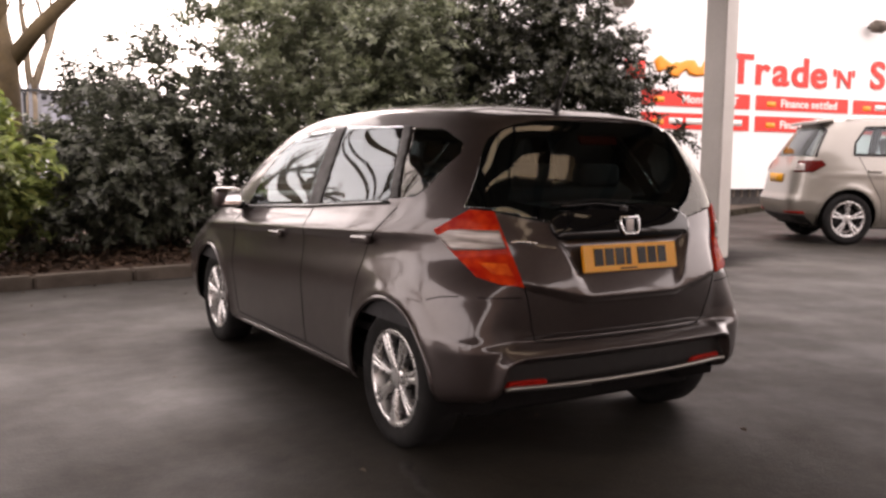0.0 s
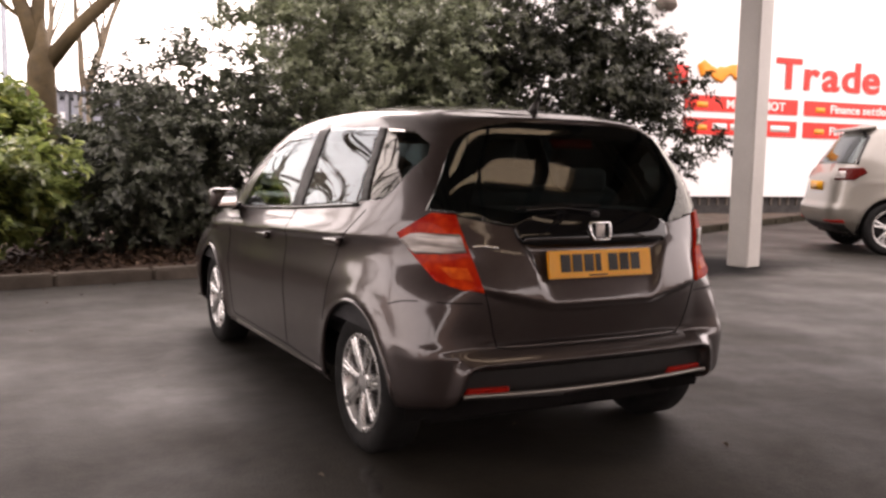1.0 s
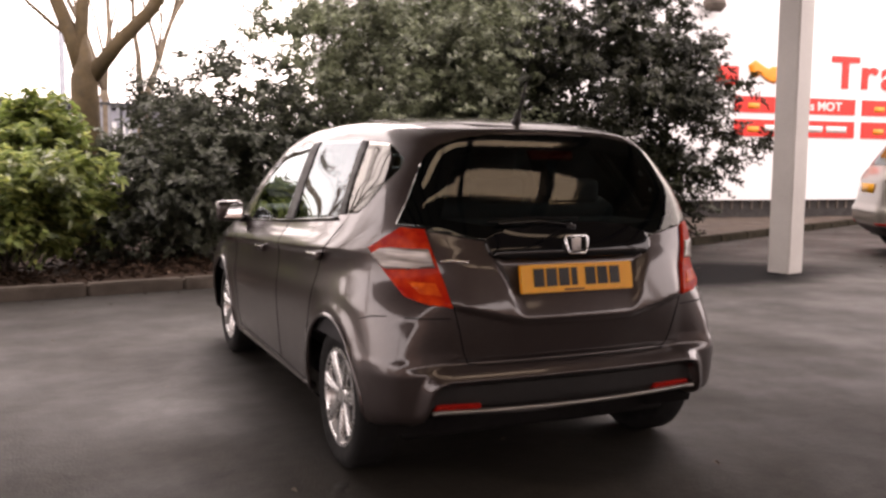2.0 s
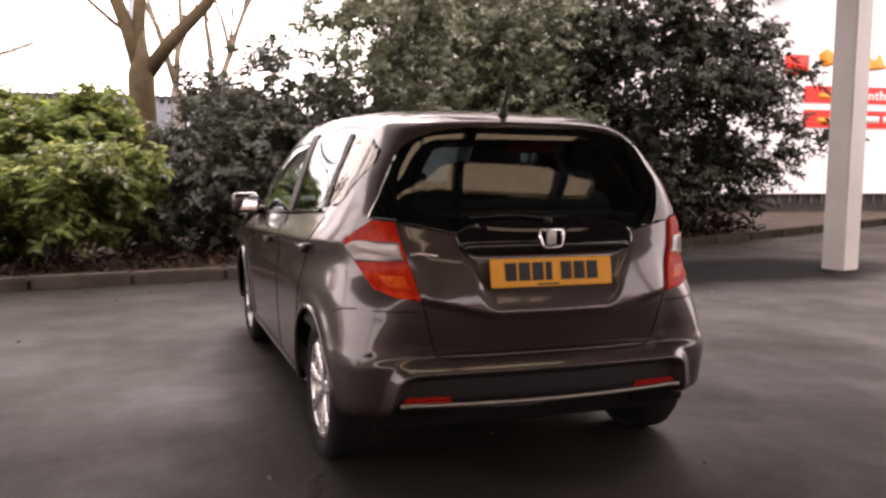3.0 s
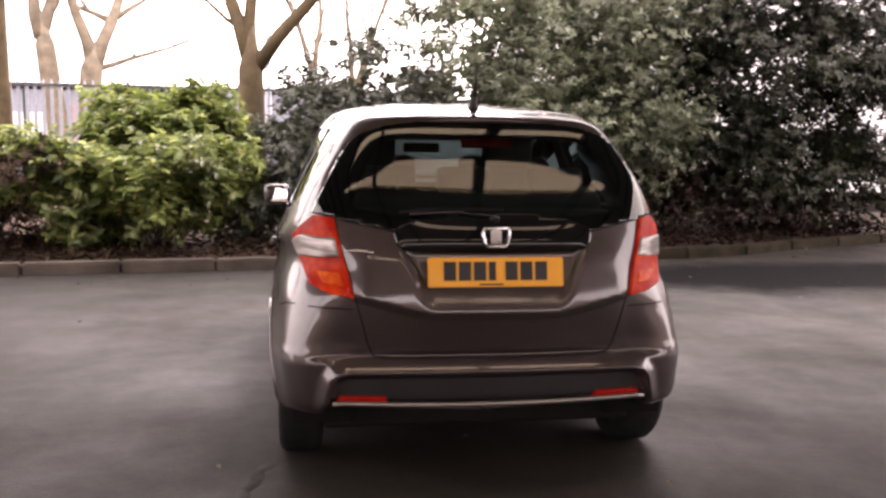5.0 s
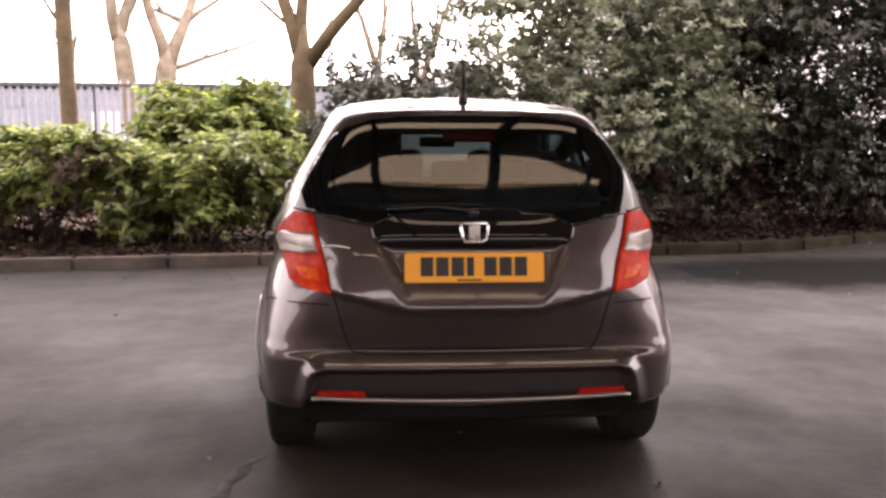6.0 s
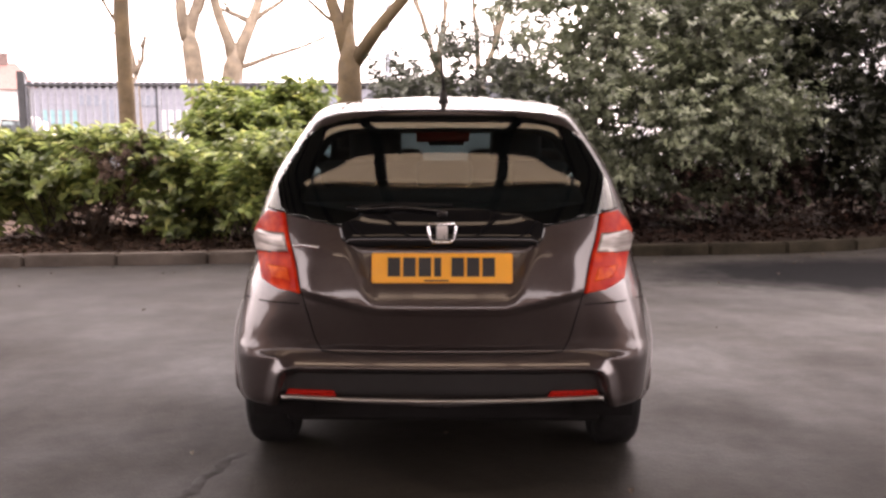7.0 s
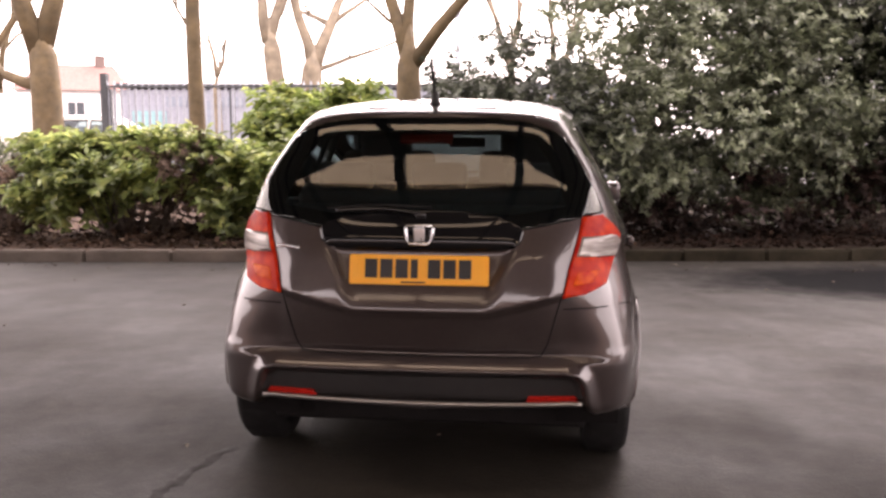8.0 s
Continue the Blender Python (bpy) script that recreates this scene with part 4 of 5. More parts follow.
class View:
    """A direction along which outlines are laid on a body: across, and up."""

    def __init__(self, across, toward):
        self.a, self.d = Vector(across).normalized(), Vector(toward).normalized()

    def flat(self, p):
        return Vector((p.dot(self.a), p.z))


REAR = View((1, 0, 0), (0, -1, 0))
LEFT = View((0, 1, 0), (-1, 0, 0))
RIGHT = View((0, 1, 0), (1, 0, 0))
CORNER_L = View((0.8, -0.6, 0), (-0.6, -0.8, 0))
CORNER_R = View((0.8, 0.6, 0), (0.6, -0.8, 0))


def ordered(outline):
    """The outline, counter-clockwise."""
    area = sum(a[0] * b[1] - b[0] * a[1] for a, b in zip(outline, outline[1:] + outline[:1]))
    return outline if area > 0 else outline[::-1]


def planes(outline, view):
    for (x0, y0), (x1, y1) in zip(outline, outline[1:] + outline[:1]):
        yield Vector(view.a * x0 + Vector((0, 0, y0))), (view.a * (y1 - y0) - Vector((0, 0, x1 - x0))).normalized()


def near(face, outline, view, pad=0.06):
    p = view.flat(face.calc_center_median())
    xs, ys = [q[0] for q in outline], [q[1] for q in outline]
    return face.normal.dot(view.d) > 0.03 and min(xs) - pad < p.x < max(xs) + pad and min(ys) - pad < p.y < max(ys) + pad


def inside(p, outline):
    return all((b[0] - a[0]) * (p.y - a[1]) - (b[1] - a[1]) * (p.x - a[0]) >= -1e-6 for a, b in zip(outline, outline[1:] + outline[:1]))


def cut(bm, outline, view):
    """Cut an opening with a convex outline into a body."""
    outline = ordered(list(outline))
    faces = [f for f in bm.faces if near(f, outline, view)]
    for co, no in planes(outline, view):
        geom = list({e for f in faces for e in f.edges}) + list({v for f in faces for v in f.verts}) + faces
        made = bmesh.ops.bisect_plane(bm, geom=geom, plane_co=co, plane_no=no, dist=1e-5)["geom"]
        faces = [f for f in made if isinstance(f, bmesh.types.BMFace)]
    gone = [f for f in faces if f.is_valid and inside(view.flat(f.calc_center_median()), outline)]
    bmesh.ops.delete(bm, geom=gone, context="FACES")


def cover(base, outline, view, lift=0.003, thick=0.012):
    """A panel that follows the body inside a convex outline, lifted off it, with a rim."""
    outline = ordered(list(outline))
    bm, twin = bmesh.new(), {}
    for f in base.faces:
        if near(f, outline, view):
            for v in f.verts:
                if v not in twin:
                    twin[v] = bm.verts.new(v.co)
            bm.faces.new([twin[v] for v in f.verts])
    for co, no in planes(outline, view):
        bmesh.ops.bisect_plane(bm, geom=list(bm.verts) + list(bm.edges) + list(bm.faces), plane_co=co, plane_no=no, clear_outer=True, dist=1e-5)
    bm.normal_update()
    for v in bm.verts:
        v.co += v.normal * lift
    rim = [e for e in bm.edges if e.is_boundary]
    where = {tuple(round(c, 6) for c in v.co): v.normal.copy() for e in rim for v in e.verts}
    made = bmesh.ops.extrude_edge_only(bm, edges=rim)["geom"]
    for v in made:
        if isinstance(v, bmesh.types.BMVert):
            v.co -= where.get(tuple(round(c, 6) for c in v.co), Vector()) * thick
    bm.normal_update()
    return bm


class Skin:
    """To set small things on a body."""

    def __init__(self, bm):
        self.tree = BVHTree.FromBMesh(bm)

    def rear(self, x, z):
        return self.hit((x, -3, z), (0, 1, 0))

    def side(self, y, z, sign=-1):
        return self.hit((3 * sign, y, z), (-sign, 0, 0))

    def top(self, x, y):
        return self.hit((x, y, 4), (0, 0, -1))

    def hit(self, eye, way):
        p, n, _, _ = self.tree.ray_cast(Vector(eye), Vector(way))
        return (p, n) if p else (Vector(eye) + 3 * Vector(way), -Vector(way))

    def line(self, pairs, how, radius, lift=0.0, sides=6, per=14, flat=1.0):
        """A thin cord that follows the body along a line."""
        pts = []
        for (a0, b0), (a1, b1) in zip(pairs, pairs[1:]):
            for k in range(per):
                f = k / per
                p, n = how(a0 + (a1 - a0) * f, b0 + (b1 - b0) * f)
                pts.append(p + n * lift)
        p, n = how(*pairs[-1])
        pts.append(p + n * lift)
        return tube(pts, radius, sides)


def mirrored(bm):
    """The same mesh on the car's other side."""
    other = bm.copy()
    for v in other.verts:
        v.co.x = -v.co.x
    bmesh.ops.reverse_faces(other, faces=other.faces)
    return other


def ellipse(cy, cz, r, count=28):
    return [(cy + r * math.cos(2 * math.pi * k / count), cz + r * math.sin(2 * math.pi * k / count)) for k in range(count)]


def alloy_wheel(parent, centre, radius, width, rim, spokes, side, twin, dark=False):
    """Tyre, rim with spokes, hub cap and nuts. The outer face looks along side."""
    wheel = new("wheel")
    wheel.parent = parent
    wheel.matrix_basis = Matrix.Translation(centre) @ (Matrix() if side > 0 else Matrix.Rotation(math.pi, 4, "Z"))
    h = width / 2
    sh = radius * 0.06
    tyre = lathe([(-h * 0.8, rim), (-h, rim + (radius - rim) * 0.45), (-h * 0.9, radius - sh), (-h * 0.68, radius), (h * 0.68, radius), (h * 0.92, radius - sh),
                  (h, rim + (radius - rim) * 0.5), (h * 0.86, rim + 0.012), (h * 0.80, rim), (-h * 0.8, rim)], 56)
    part("tyre", tyre, RUBBER, wheel)
    barrel = lathe([(h * 0.86, rim + 0.006), (h * 0.90, rim - 0.004), (h * 0.80, rim - 0.016), (h * 0.2, rim - 0.03), (-h * 0.8, rim - 0.02), (-h * 0.8, rim - 0.026), (h * 0.18, rim - 0.04), (h * 0.78, rim - 0.022)], 56)
    part("rim", barrel, ALLOY, wheel)
    for k in range(spokes):
        a = 2 * math.pi * (k + 0.25) / spokes
        for q in ((-twin, twin) if twin else (0,)):
            bm = bmesh.new()
            ring = []
            r0, r1 = 0.045, rim - 0.012
            for f in (0, 0.35, 0.7, 1.0):
                r = r0 + (r1 - r0) * f
                wide = (0.019 + 0.010 * f) if not twin else (0.013 + 0.004 * f)
                x = h * (0.62 + 0.16 * math.sin(f * math.pi * 0.5))
                off = q * (0.25 + 0.75 * f)
                ca, sa = math.cos(a), math.sin(a)
                row = []
                for dx, dw in ((-0.030, -0.8), (0.0, -1.0), (0.012, -0.45), (0.012, 0.45), (0.0, 1.0), (-0.030, 0.8)):
                    t = off + dw * wide
                    row.append(bm.verts.new((x + dx, r * ca - t * sa, r * sa + t * ca)))
                ring.append(row)
            for u, v in zip(ring, ring[1:]):
                for i in range(6):
                    bm.faces.new((u[i], u[(i + 1) % 6], v[(i + 1) % 6], v[i]))
            bmesh.ops.recalc_face_normals(bm, faces=bm.faces)
            part("spoke", bm, ALLOY, wheel)
    part("hub_cap", lathe([(h * 0.3, 0.062), (h * 0.66, 0.060), (h * 0.72, 0.045), (h * 0.75, 0.028), (h * 0.76, 0.0)], 28), ALLOY, wheel)
    part("brake_disc", lathe([(h * 0.05, 0.0), (h * 0.05, rim * 0.68), (-h * 0.1, rim * 0.68), (-h * 0.1, 0.0)], 36), PLASTIC, wheel)
    return wheel


def hatchback():
    car = thing("hatchback_car", Matrix(), "dark grey-brown metallic five-door hatchback parked on asphalt", "car")

    recess = ordered([(-0.376, 0.950), (-0.262, 0.704), (0.262, 0.704), (0.376, 0.950)])
    hollow = ordered([(-0.550, 0.480), (-0.592, 0.467), (-0.614, 0.440), (-0.626, 0.40), (-0.642, 0.33), (-0.66, 0.10), (0.66, 0.10), (0.642, 0.33), (0.626, 0.40), (0.614, 0.440), (0.592, 0.467), (0.550, 0.480)])

    def within(x, z, outline):
        """How far inside an outline, in metres; outside: minus."""
        d = np.full(len(x), 9.0)
        for (x0, z0), (x1, z1) in zip(outline, outline[1:] + outline[:1]):
            d = np.minimum(d, ((x1 - x0) * (z - z0) - (z1 - z0) * (x - x0)) / math.hypot(x1 - x0, z1 - z0))
        return d

    def shape(p):
        x, y, z = p[:, 0], p[:, 1], p[:, 2]
        # the back is bowed
        y = y + (0.07 + 0.05 * np.clip((z - 0.5) / 0.2, 0, 1) - 0.03 * np.clip((z - 1.0) / 0.15, 0, 1)) * x * x * np.clip(1 - y, 0, 1)
        # the plate's recess in the tailgate
        d = within(x, z, recess)
        f = np.clip(d / 0.045, 0, 1)
        back = (y < 0.4)
        y = y + np.where(back, 0.030 * np.clip((z - 0.700) / 0.13, 0, 1) * np.where(z > 0.80, f * f * (3 - 2 * f), np.clip((np.interp(z, [0.66, 0.95], [0.25, 0.376]) - np.abs(x)) / 0.045, 0, 1)), 0)
        # the fold across the tailgate, and the bumper's ledge with the hollow under it
        width = np.abs(x)
        step = lambda v: np.clip(v, 0, 1) ** 2 * (3 - 2 * np.clip(v, 0, 1))
        inner = step((0.56 - width) / 0.08)
        y = y - np.where(back, 0.028 * inner * np.clip((0.95 - z) / 0.24, 0, 1) * step((z - 0.50) / 0.06), 0)
        fold = 0.696 + 0.066 * np.clip((width - 0.25) / 0.28, 0, 1)
        y = y + np.where(back, (0.022 * step((fold - z) / 0.018) * inner + 0.026 * np.clip((fold - z) / 0.18, 0, 1) * step((0.74 - width) / 0.20)) * step((z - 0.500) / 0.035), 0)
        d = within(x, z, hollow)
        ledge = np.where(d < 0, np.clip(1 + d / 0.046, 0, 1), 1 - 1.35 * step(d / 0.030))
        y = y - np.where(back & (z > 0.2), 0.050 * ledge * (1 - 0.55 * step((width - 0.57) / 0.11)), 0)
        # the cabin narrows towards the back
        x = x * (1 - np.interp(z, [1.0, 1.08, 1.2, 1.37, 1.45], [0.0, 0.015, 0.04, 0.105, 0.10]) * step((1.6 - y) / 1.3))
        # the bumper's corners reach lower than its middle
        z = z - 0.028 * np.clip((0.45 - z) / 0.10, 0, 1) * step((width - 0.615) / 0.06) * np.clip((0.50 - y) / 0.12, 0, 1)
        # the crease along the doors
        zc = 0.945 - 0.055 * (y - 0.3)
        along_side = np.clip((y - 0.35) / 0.3, 0, 1) * np.clip((3.5 - y) / 0.4, 0, 1)
        up = np.clip(1 - (z - zc) / 0.075, 0, 1) * (z >= zc) + np.clip(1 - (zc - z) / 0.026, 0, 1) * (z < zc)
        x = x - 0.013 * along_side * up * (x < -0.6) + 0.010 * along_side * np.exp(-((z - zc + 0.10) / 0.08) ** 2) * (x < -0.6)
        # the flared arches
        for yc in (0.62, 3.12):
            r = np.hypot(y - yc, z - 0.304)
            x = x - 0.011 * np.exp(-((r - 0.365) / 0.04) ** 2) * (x < -0.6)
        return np.stack([x, y, z], axis=1)

    base = shell([
        (0.765, 13., 0.12, 3.78, 0.312, 0.20, 0.20, 0.20, 0.20),
        (0.816, 15., 0.075, 3.86, 0.335, 0.245, 0.235, 0.235, 0.26),
        (0.838, 17., 0.052, 3.89, 0.37, 0.34, 0.34, 0.34, 0.36),
        (0.848, 18., 0.044, 3.90, 0.485, 0.48, 0.48, 0.48, 0.48),
        (0.851, 17., 0.043, 3.90, 0.530, 0.53, 0.53, 0.53, 0.53),
        (0.853, 15., 0.041, 3.89, 0.560, 0.56, 0.56, 0.56, 0.56),
        (0.855, 10., 0.032, 3.86, 0.705, 0.70, 0.69, 0.68, 0.66),
        (0.841, 6.6, 0.052, 3.80, 0.87, 0.88, 0.85, 0.80, 0.74),
        (0.785, 9.0, 0.110, 3.15, 1.02, 1.045, 0.985, 0.93, 1.00),
        (0.712, 12.0, 0.202, 2.72, 1.21, 1.23, 1.205, 1.18, 1.21),
        (0.632, 11.0, 0.292, 2.34, 1.375, 1.392, 1.40, 1.375, 1.385),
        (0.560, 6.6, 0.345, 2.22, 1.426, 1.455, 1.470, 1.455, 1.430),
        (0.300, 5.6, 0.420, 2.14, 1.447, 1.490, 1.512, 1.490, 1.450),
        (0.0, 5.6, 0.460, 2.10, 1.452, 1.500, 1.523, 1.500, 1.455)], (4, 5, 12, 6, 5, 14, 14, 12, 10, 9, 6, 5, 4), (520, 150), shape)
    skin = Skin(base)

    def both_sides(half):
        """An outline from its right half, from the top's middle round to the bottom."""
        return half + [(-x, z) for x, z in half[::-1] if x > 0]

    back_glass = both_sides([(0.0, 1.418), (0.25, 1.411), (0.385, 1.394), (0.482, 1.364), (0.530, 1.330), (0.566, 1.282), (0.610, 1.204), (0.660, 1.103), (0.684, 1.052), (0.60, 1.036), (0.46, 1.010), (0.36, 0.990)])
    back_hole = both_sides([(0.0, 1.372), (0.36, 1.352), (0.43, 1.330), (0.485, 1.245), (0.552, 1.080), (0.36, 1.046)])
    front_pane = [(2.58, 0.945), (2.50, 1.05), (2.30, 1.255), (2.12, 1.33), (1.90, 1.368), (1.60, 1.386), (1.615, 0.998)]
    back_pane = [(1.46, 1.010), (0.80, 1.052), (0.735, 1.07), (0.915, 1.388), (1.465, 1.392)]
    quarter_pane = [(0.675, 1.075), (0.845, 1.383), (0.60, 1.372), (0.43, 1.315), (0.405, 1.27), (0.50, 1.125), (0.56, 1.085)]
    wind_screen = [(-0.70, 1.01), (0.70, 1.01), (0.55, 1.365), (-0.55, 1.365)]
    front_view = View((-1, 0, 0), (0, 1, 0))

    body = base.copy()
    liner = base.copy()
    for bm in (body, liner):
        cut(bm, back_hole, REAR)
        cut(bm, wind_screen, front_view)
        for view in (LEFT, RIGHT):
            for pane in (front_pane, back_pane, quarter_pane):
                cut(bm, pane, view)
    for view in (LEFT, RIGHT):
        for yc in (0.62, 3.12):
            cut(body, ellipse(yc, 0.304, 0.347), view)
    part("body", body, PAINT, car)
    liner.normal_update()
    bmesh.ops.delete(liner, geom=[f for f in liner.faces if f.calc_center_median().z < 0.55], context="FACES")
    for v in liner.verts:
        v.co -= v.normal * 0.022
    part("interior_trim", liner, FABRIC, car)

    # tailgate: glass, black border, garnish, spoiler, plate
    border = cover(base, back_glass, REAR, 0.0025, 0.004)
    cut(border, both_sides([(0.0, 1.362), (0.35, 1.342), (0.42, 1.320), (0.476, 1.240), (0.540, 1.084), (0.35, 1.052)]), REAR)
    pane = part("rear_window", cover(base, back_glass, REAR, 0.006, 0.004), TINTED, car, "dark tinted rear window")
    pane.visible_shadow = False
    part("window_border", border, BLACK, pane)
    garnish = cover(base, both_sides([(0.0, 1.062), (0.16, 1.058), (0.29, 1.040), (0.365, 1.010), (0.382, 0.985), (0.372, 0.948), (0.350, 0.932), (0.20, 0.927)]), REAR, 0.013, 0.016)
    for v in garnish.verts:
        # a soft dome, fullest along its middle
        v.co.y -= 0.014 * max(0.0, 1 - ((v.co.z - 0.985) / 0.075) ** 2) * max(0.0, 1 - (v.co.x / 0.39) ** 4)
    part("garnish", garnish, BLACK, car, "gloss black garnish")
    spoiler = bmesh.new()
    rows = []
    for k in range(41):
        f = -1 + 2 * k / 40
        x = 0.495 * f
        drop = 0.030 * abs(f) ** 3
        lip = 0.312 + 0.060 * f * f + 0.07 * abs(f) ** 6
        z = 1.420 - 0.026 * f * f - drop
        rz = skin.top(x * 0.97, 0.60)[0].z
        rows.append([spoiler.verts.new(p) for p in ((x * 0.97, 0.60, rz + 0.002), (x * 0.985, 0.43, rz * 0.4 + (z + 0.020) * 0.6), (x, lip + 0.05, z + 0.010), (x, lip, z + 0.002), (x, lip + 0.004, z - 0.007),
                                                    (x * 0.985, lip + 0.05, z - 0.012), (x * 0.96, 0.40, z - 0.04))])
    for a, b in zip(rows, rows[1:]):
        for i in range(6):
            spoiler.faces.new((a[i], b[i], b[i + 1], a[i + 1]))
    bmesh.ops.recalc_face_normals(spoiler, faces=spoiler.faces)
    part("roof_spoiler", spoiler, PAINT, car)
    brake = cover(base, [(-0.105, 1.352), (0.105, 1.352), (0.100, 1.318), (-0.100, 1.318)], REAR, -0.004, 0.01)
    part("high_brake_light", brake, LAMP_DARK, car, "red high brake light")

    plate = new("number_plate")
    plate.parent = car
    pc, pn = skin.rear(0, 0.85)
    plate.matrix_basis = Matrix.Translation((0, pc.y - 0.020, 0.85)) @ Matrix.Rotation(radians(-11), 4, "X")
    part("backing", box((0.52, 0.012, 0.111), (0, 0, 0), 0.004), PLATE, plate, "yellow plate", smooth=False)
    x = -0.20
    for k in range(7):
        wide = 0.026 if k == 3 else 0.046
        part("bar", box((wide, 0.003, 0.070), (x + wide / 2, -0.0075, 0.004)), PLATE_INK, plate, smooth=False)
        x += wide + (0.011 if k != 3 else 0.038)
    part("bar", box((0.09, 0.003, 0.006), (-0.02, -0.0075, -0.046)), PLATE_INK, plate, smooth=False)
    part("plate_lamp_bar", soft_box((0.50, 0.03, 0.018), (0, pc.y + 0.016, 0.938), 0.008), BLACK, car)

    p, n = skin.rear(0, 0.972)
    badge = new("badge")
    badge.parent = car
    badge["label"] = "plain chrome badge"
    ring = [(-0.046, 0.033), (0.046, 0.033), (0.051, 0.022), (0.044, -0.020), (0.034, -0.034), (-0.034, -0.034), (-0.044, -0.020), (-0.051, 0.022), (-0.046, 0.033), (0.046, 0.033)]
    part("frame", tube([(x, p.y - 0.034 + 0.25 * z, 0.980 + z) for x, z in ring], 0.0055, 8), CHROME, badge)
    part("field", soft_box((0.040, 0.010, 0.052), (0, p.y - 0.030, 0.980), 0.004), ALLOY, badge)
    part("model_badge", skin.line([(-0.555, 0.922), (-0.52, 0.926), (-0.46, 0.918)], skin.rear, 0.0065, 0.005), CHROME, car, "small chrome lettering")
    wiper = new("rear_wiper")
    wiper.parent = car
    p, n = skin.rear(0.0, 1.045)
    part("pivot", soft_box((0.04, 0.035, 0.03), p - Vector((0, 0.012, 0)), 0.010), BLACK, wiper)
    part("arm", skin.line([(0.0, 1.045), (-0.14, 1.060), (-0.32, 1.052)], skin.rear, 0.008, 0.026), BLACK, wiper)
    part("blade", skin.line([(0.04, 1.070), (-0.18, 1.076), (-0.36, 1.062)], skin.rear, 0.005, 0.016), RUBBER, wiper)

    # panel gaps, and drawn shade lines of the bumper's crease
    def dark_line(pairs, how, both=True, r=0.0035):
        bm = skin.line(pairs, how, r, -0.001)
        if both:
            part("panel_line", mirrored(bm), GAP, car)
        part("panel_line", bm, GAP, car)

    dark_line([(-0.526, 0.756), (-0.508, 0.690), (-0.478, 0.575), (-0.456, 0.530)], skin.rear)
    dark_line([(-0.456, 0.528), (-0.40, 0.522), (0.40, 0.522), (0.456, 0.528)], skin.rear, False, 0.005)
    # no gap here: the crease's shade drawn as a thin dark line
    dark_line([(-0.535, 0.710), (-0.63, 0.712), (-0.70, 0.714)], skin.rear, True, 0.0028)
    dark_line([(0.20, 0.714), (0.27, 0.706), (0.345, 0.685)], skin.side, True, 0.0028)
    dark_line([(0.66, 1.035), (0.84, 0.86), (0.93, 0.62), (0.955, 0.52)], skin.side)
    dark_line([(1.53, 0.985), (1.545, 0.60), (1.53, 0.29), (1.05, 0.275)], skin.side)
    dark_line([(2.62, 0.92), (2.66, 0.60), (2.60, 0.28), (1.53, 0.29)], skin.side)

    # bumper
    # shade in the hollow under the ledge, laid on as a dark panel
    lower = cover(base, [(-0.575, 0.470), (0.575, 0.470), (0.615, 0.37), (0.60, 0.357), (-0.60, 0.357), (-0.615, 0.37)], REAR, 0.003, 0.01)
    part("shaded_bumper_hollow", lower, PLASTIC, car, "dark panel for the shade in the bumper's hollow")
    # near-black strip drawn for the shade beneath the bumper
    under_edge = cover(base, [(-0.60, 0.346), (0.60, 0.346), (0.59, 0.322), (-0.59, 0.322)], REAR, 0.003, 0.01)
    part("under_bumper_shade", under_edge, GAP, car)
    for sign in (-1, 1):
        bm = cover(base, [(-0.585, 0.380), (-0.41, 0.376), (-0.402, 0.352), (-0.60, 0.355)], REAR, 0.018, 0.02)
        part("reflector", bm if sign < 0 else mirrored(bm), LAMP_DEEP, car, "red bumper reflector")
    edge = [(0.61 * k / 16, 0.366 - 0.014 * (1 - (k / 16) ** 2)) for k in range(-16, 17)]
    strip = tube([skin.rear(x, z)[0] - Vector((0, 0.022, 0.012)) for x, z in edge], 0.0095, 8)
    part("bumper_strip", strip, SATIN, car, "silver strip")

    # tail lamps, each of three covers
    def laid(rear_points, side_points):
        """An outline of places on the back and on the side, seen from the corner."""
        pts = [skin.rear(x, z)[0] for x, z in rear_points] + [skin.side(y, z)[0] for y, z in side_points]
        return [tuple(CORNER_L.flat(q)) for q in pts]

    outline = laid([(-0.668, 1.046), (-0.600, 1.040), (-0.570, 0.915), (-0.528, 0.754), (-0.61, 0.762), (-0.694, 0.795)], [(0.270, 0.866), (0.385, 0.956)])
    band = laid([(-0.70, 0.970), (-0.594, 0.968), (-0.576, 0.900), (-0.715, 0.886)], [(0.290, 0.893), (0.352, 0.938), (0.305, 0.962)])
    glow = laid([(-0.665, 0.842), (-0.580, 0.840), (-0.565, 0.792), (-0.635, 0.80)], [])
    for sign in (-1, 1):
        lamp = new("tail_lamp")
        lamp.parent = car
        for name, shape_, material, lift, label in (("cover", outline, LAMP_RED, 0.012, "red lamp cover"), ("clear_lens", band, LAMP_CLEAR, 0.019, "clear lens"), ("fog_lens", glow, LAMP_ORANGE, 0.014, "orange-red lens")):
            bm = cover(base, shape_, CORNER_L, lift, 0.02)
            part(name, bm if sign < 0 else mirrored(bm), material, lamp, label)
        bulb = skin.rear(-0.655, 0.905)[0]
        bm = lathe([(-0.01, 0.0), (-0.01, 0.026), (0.012, 0.020), (0.018, 0.0)], 20)
        bmesh.ops.transform(bm, matrix=Matrix.Translation(bulb) @ Matrix.Rotation(radians(233), 4, "Z"), verts=bm.verts)
        part("reflector_cup", bm if sign < 0 else mirrored(bm), CHROME, lamp)

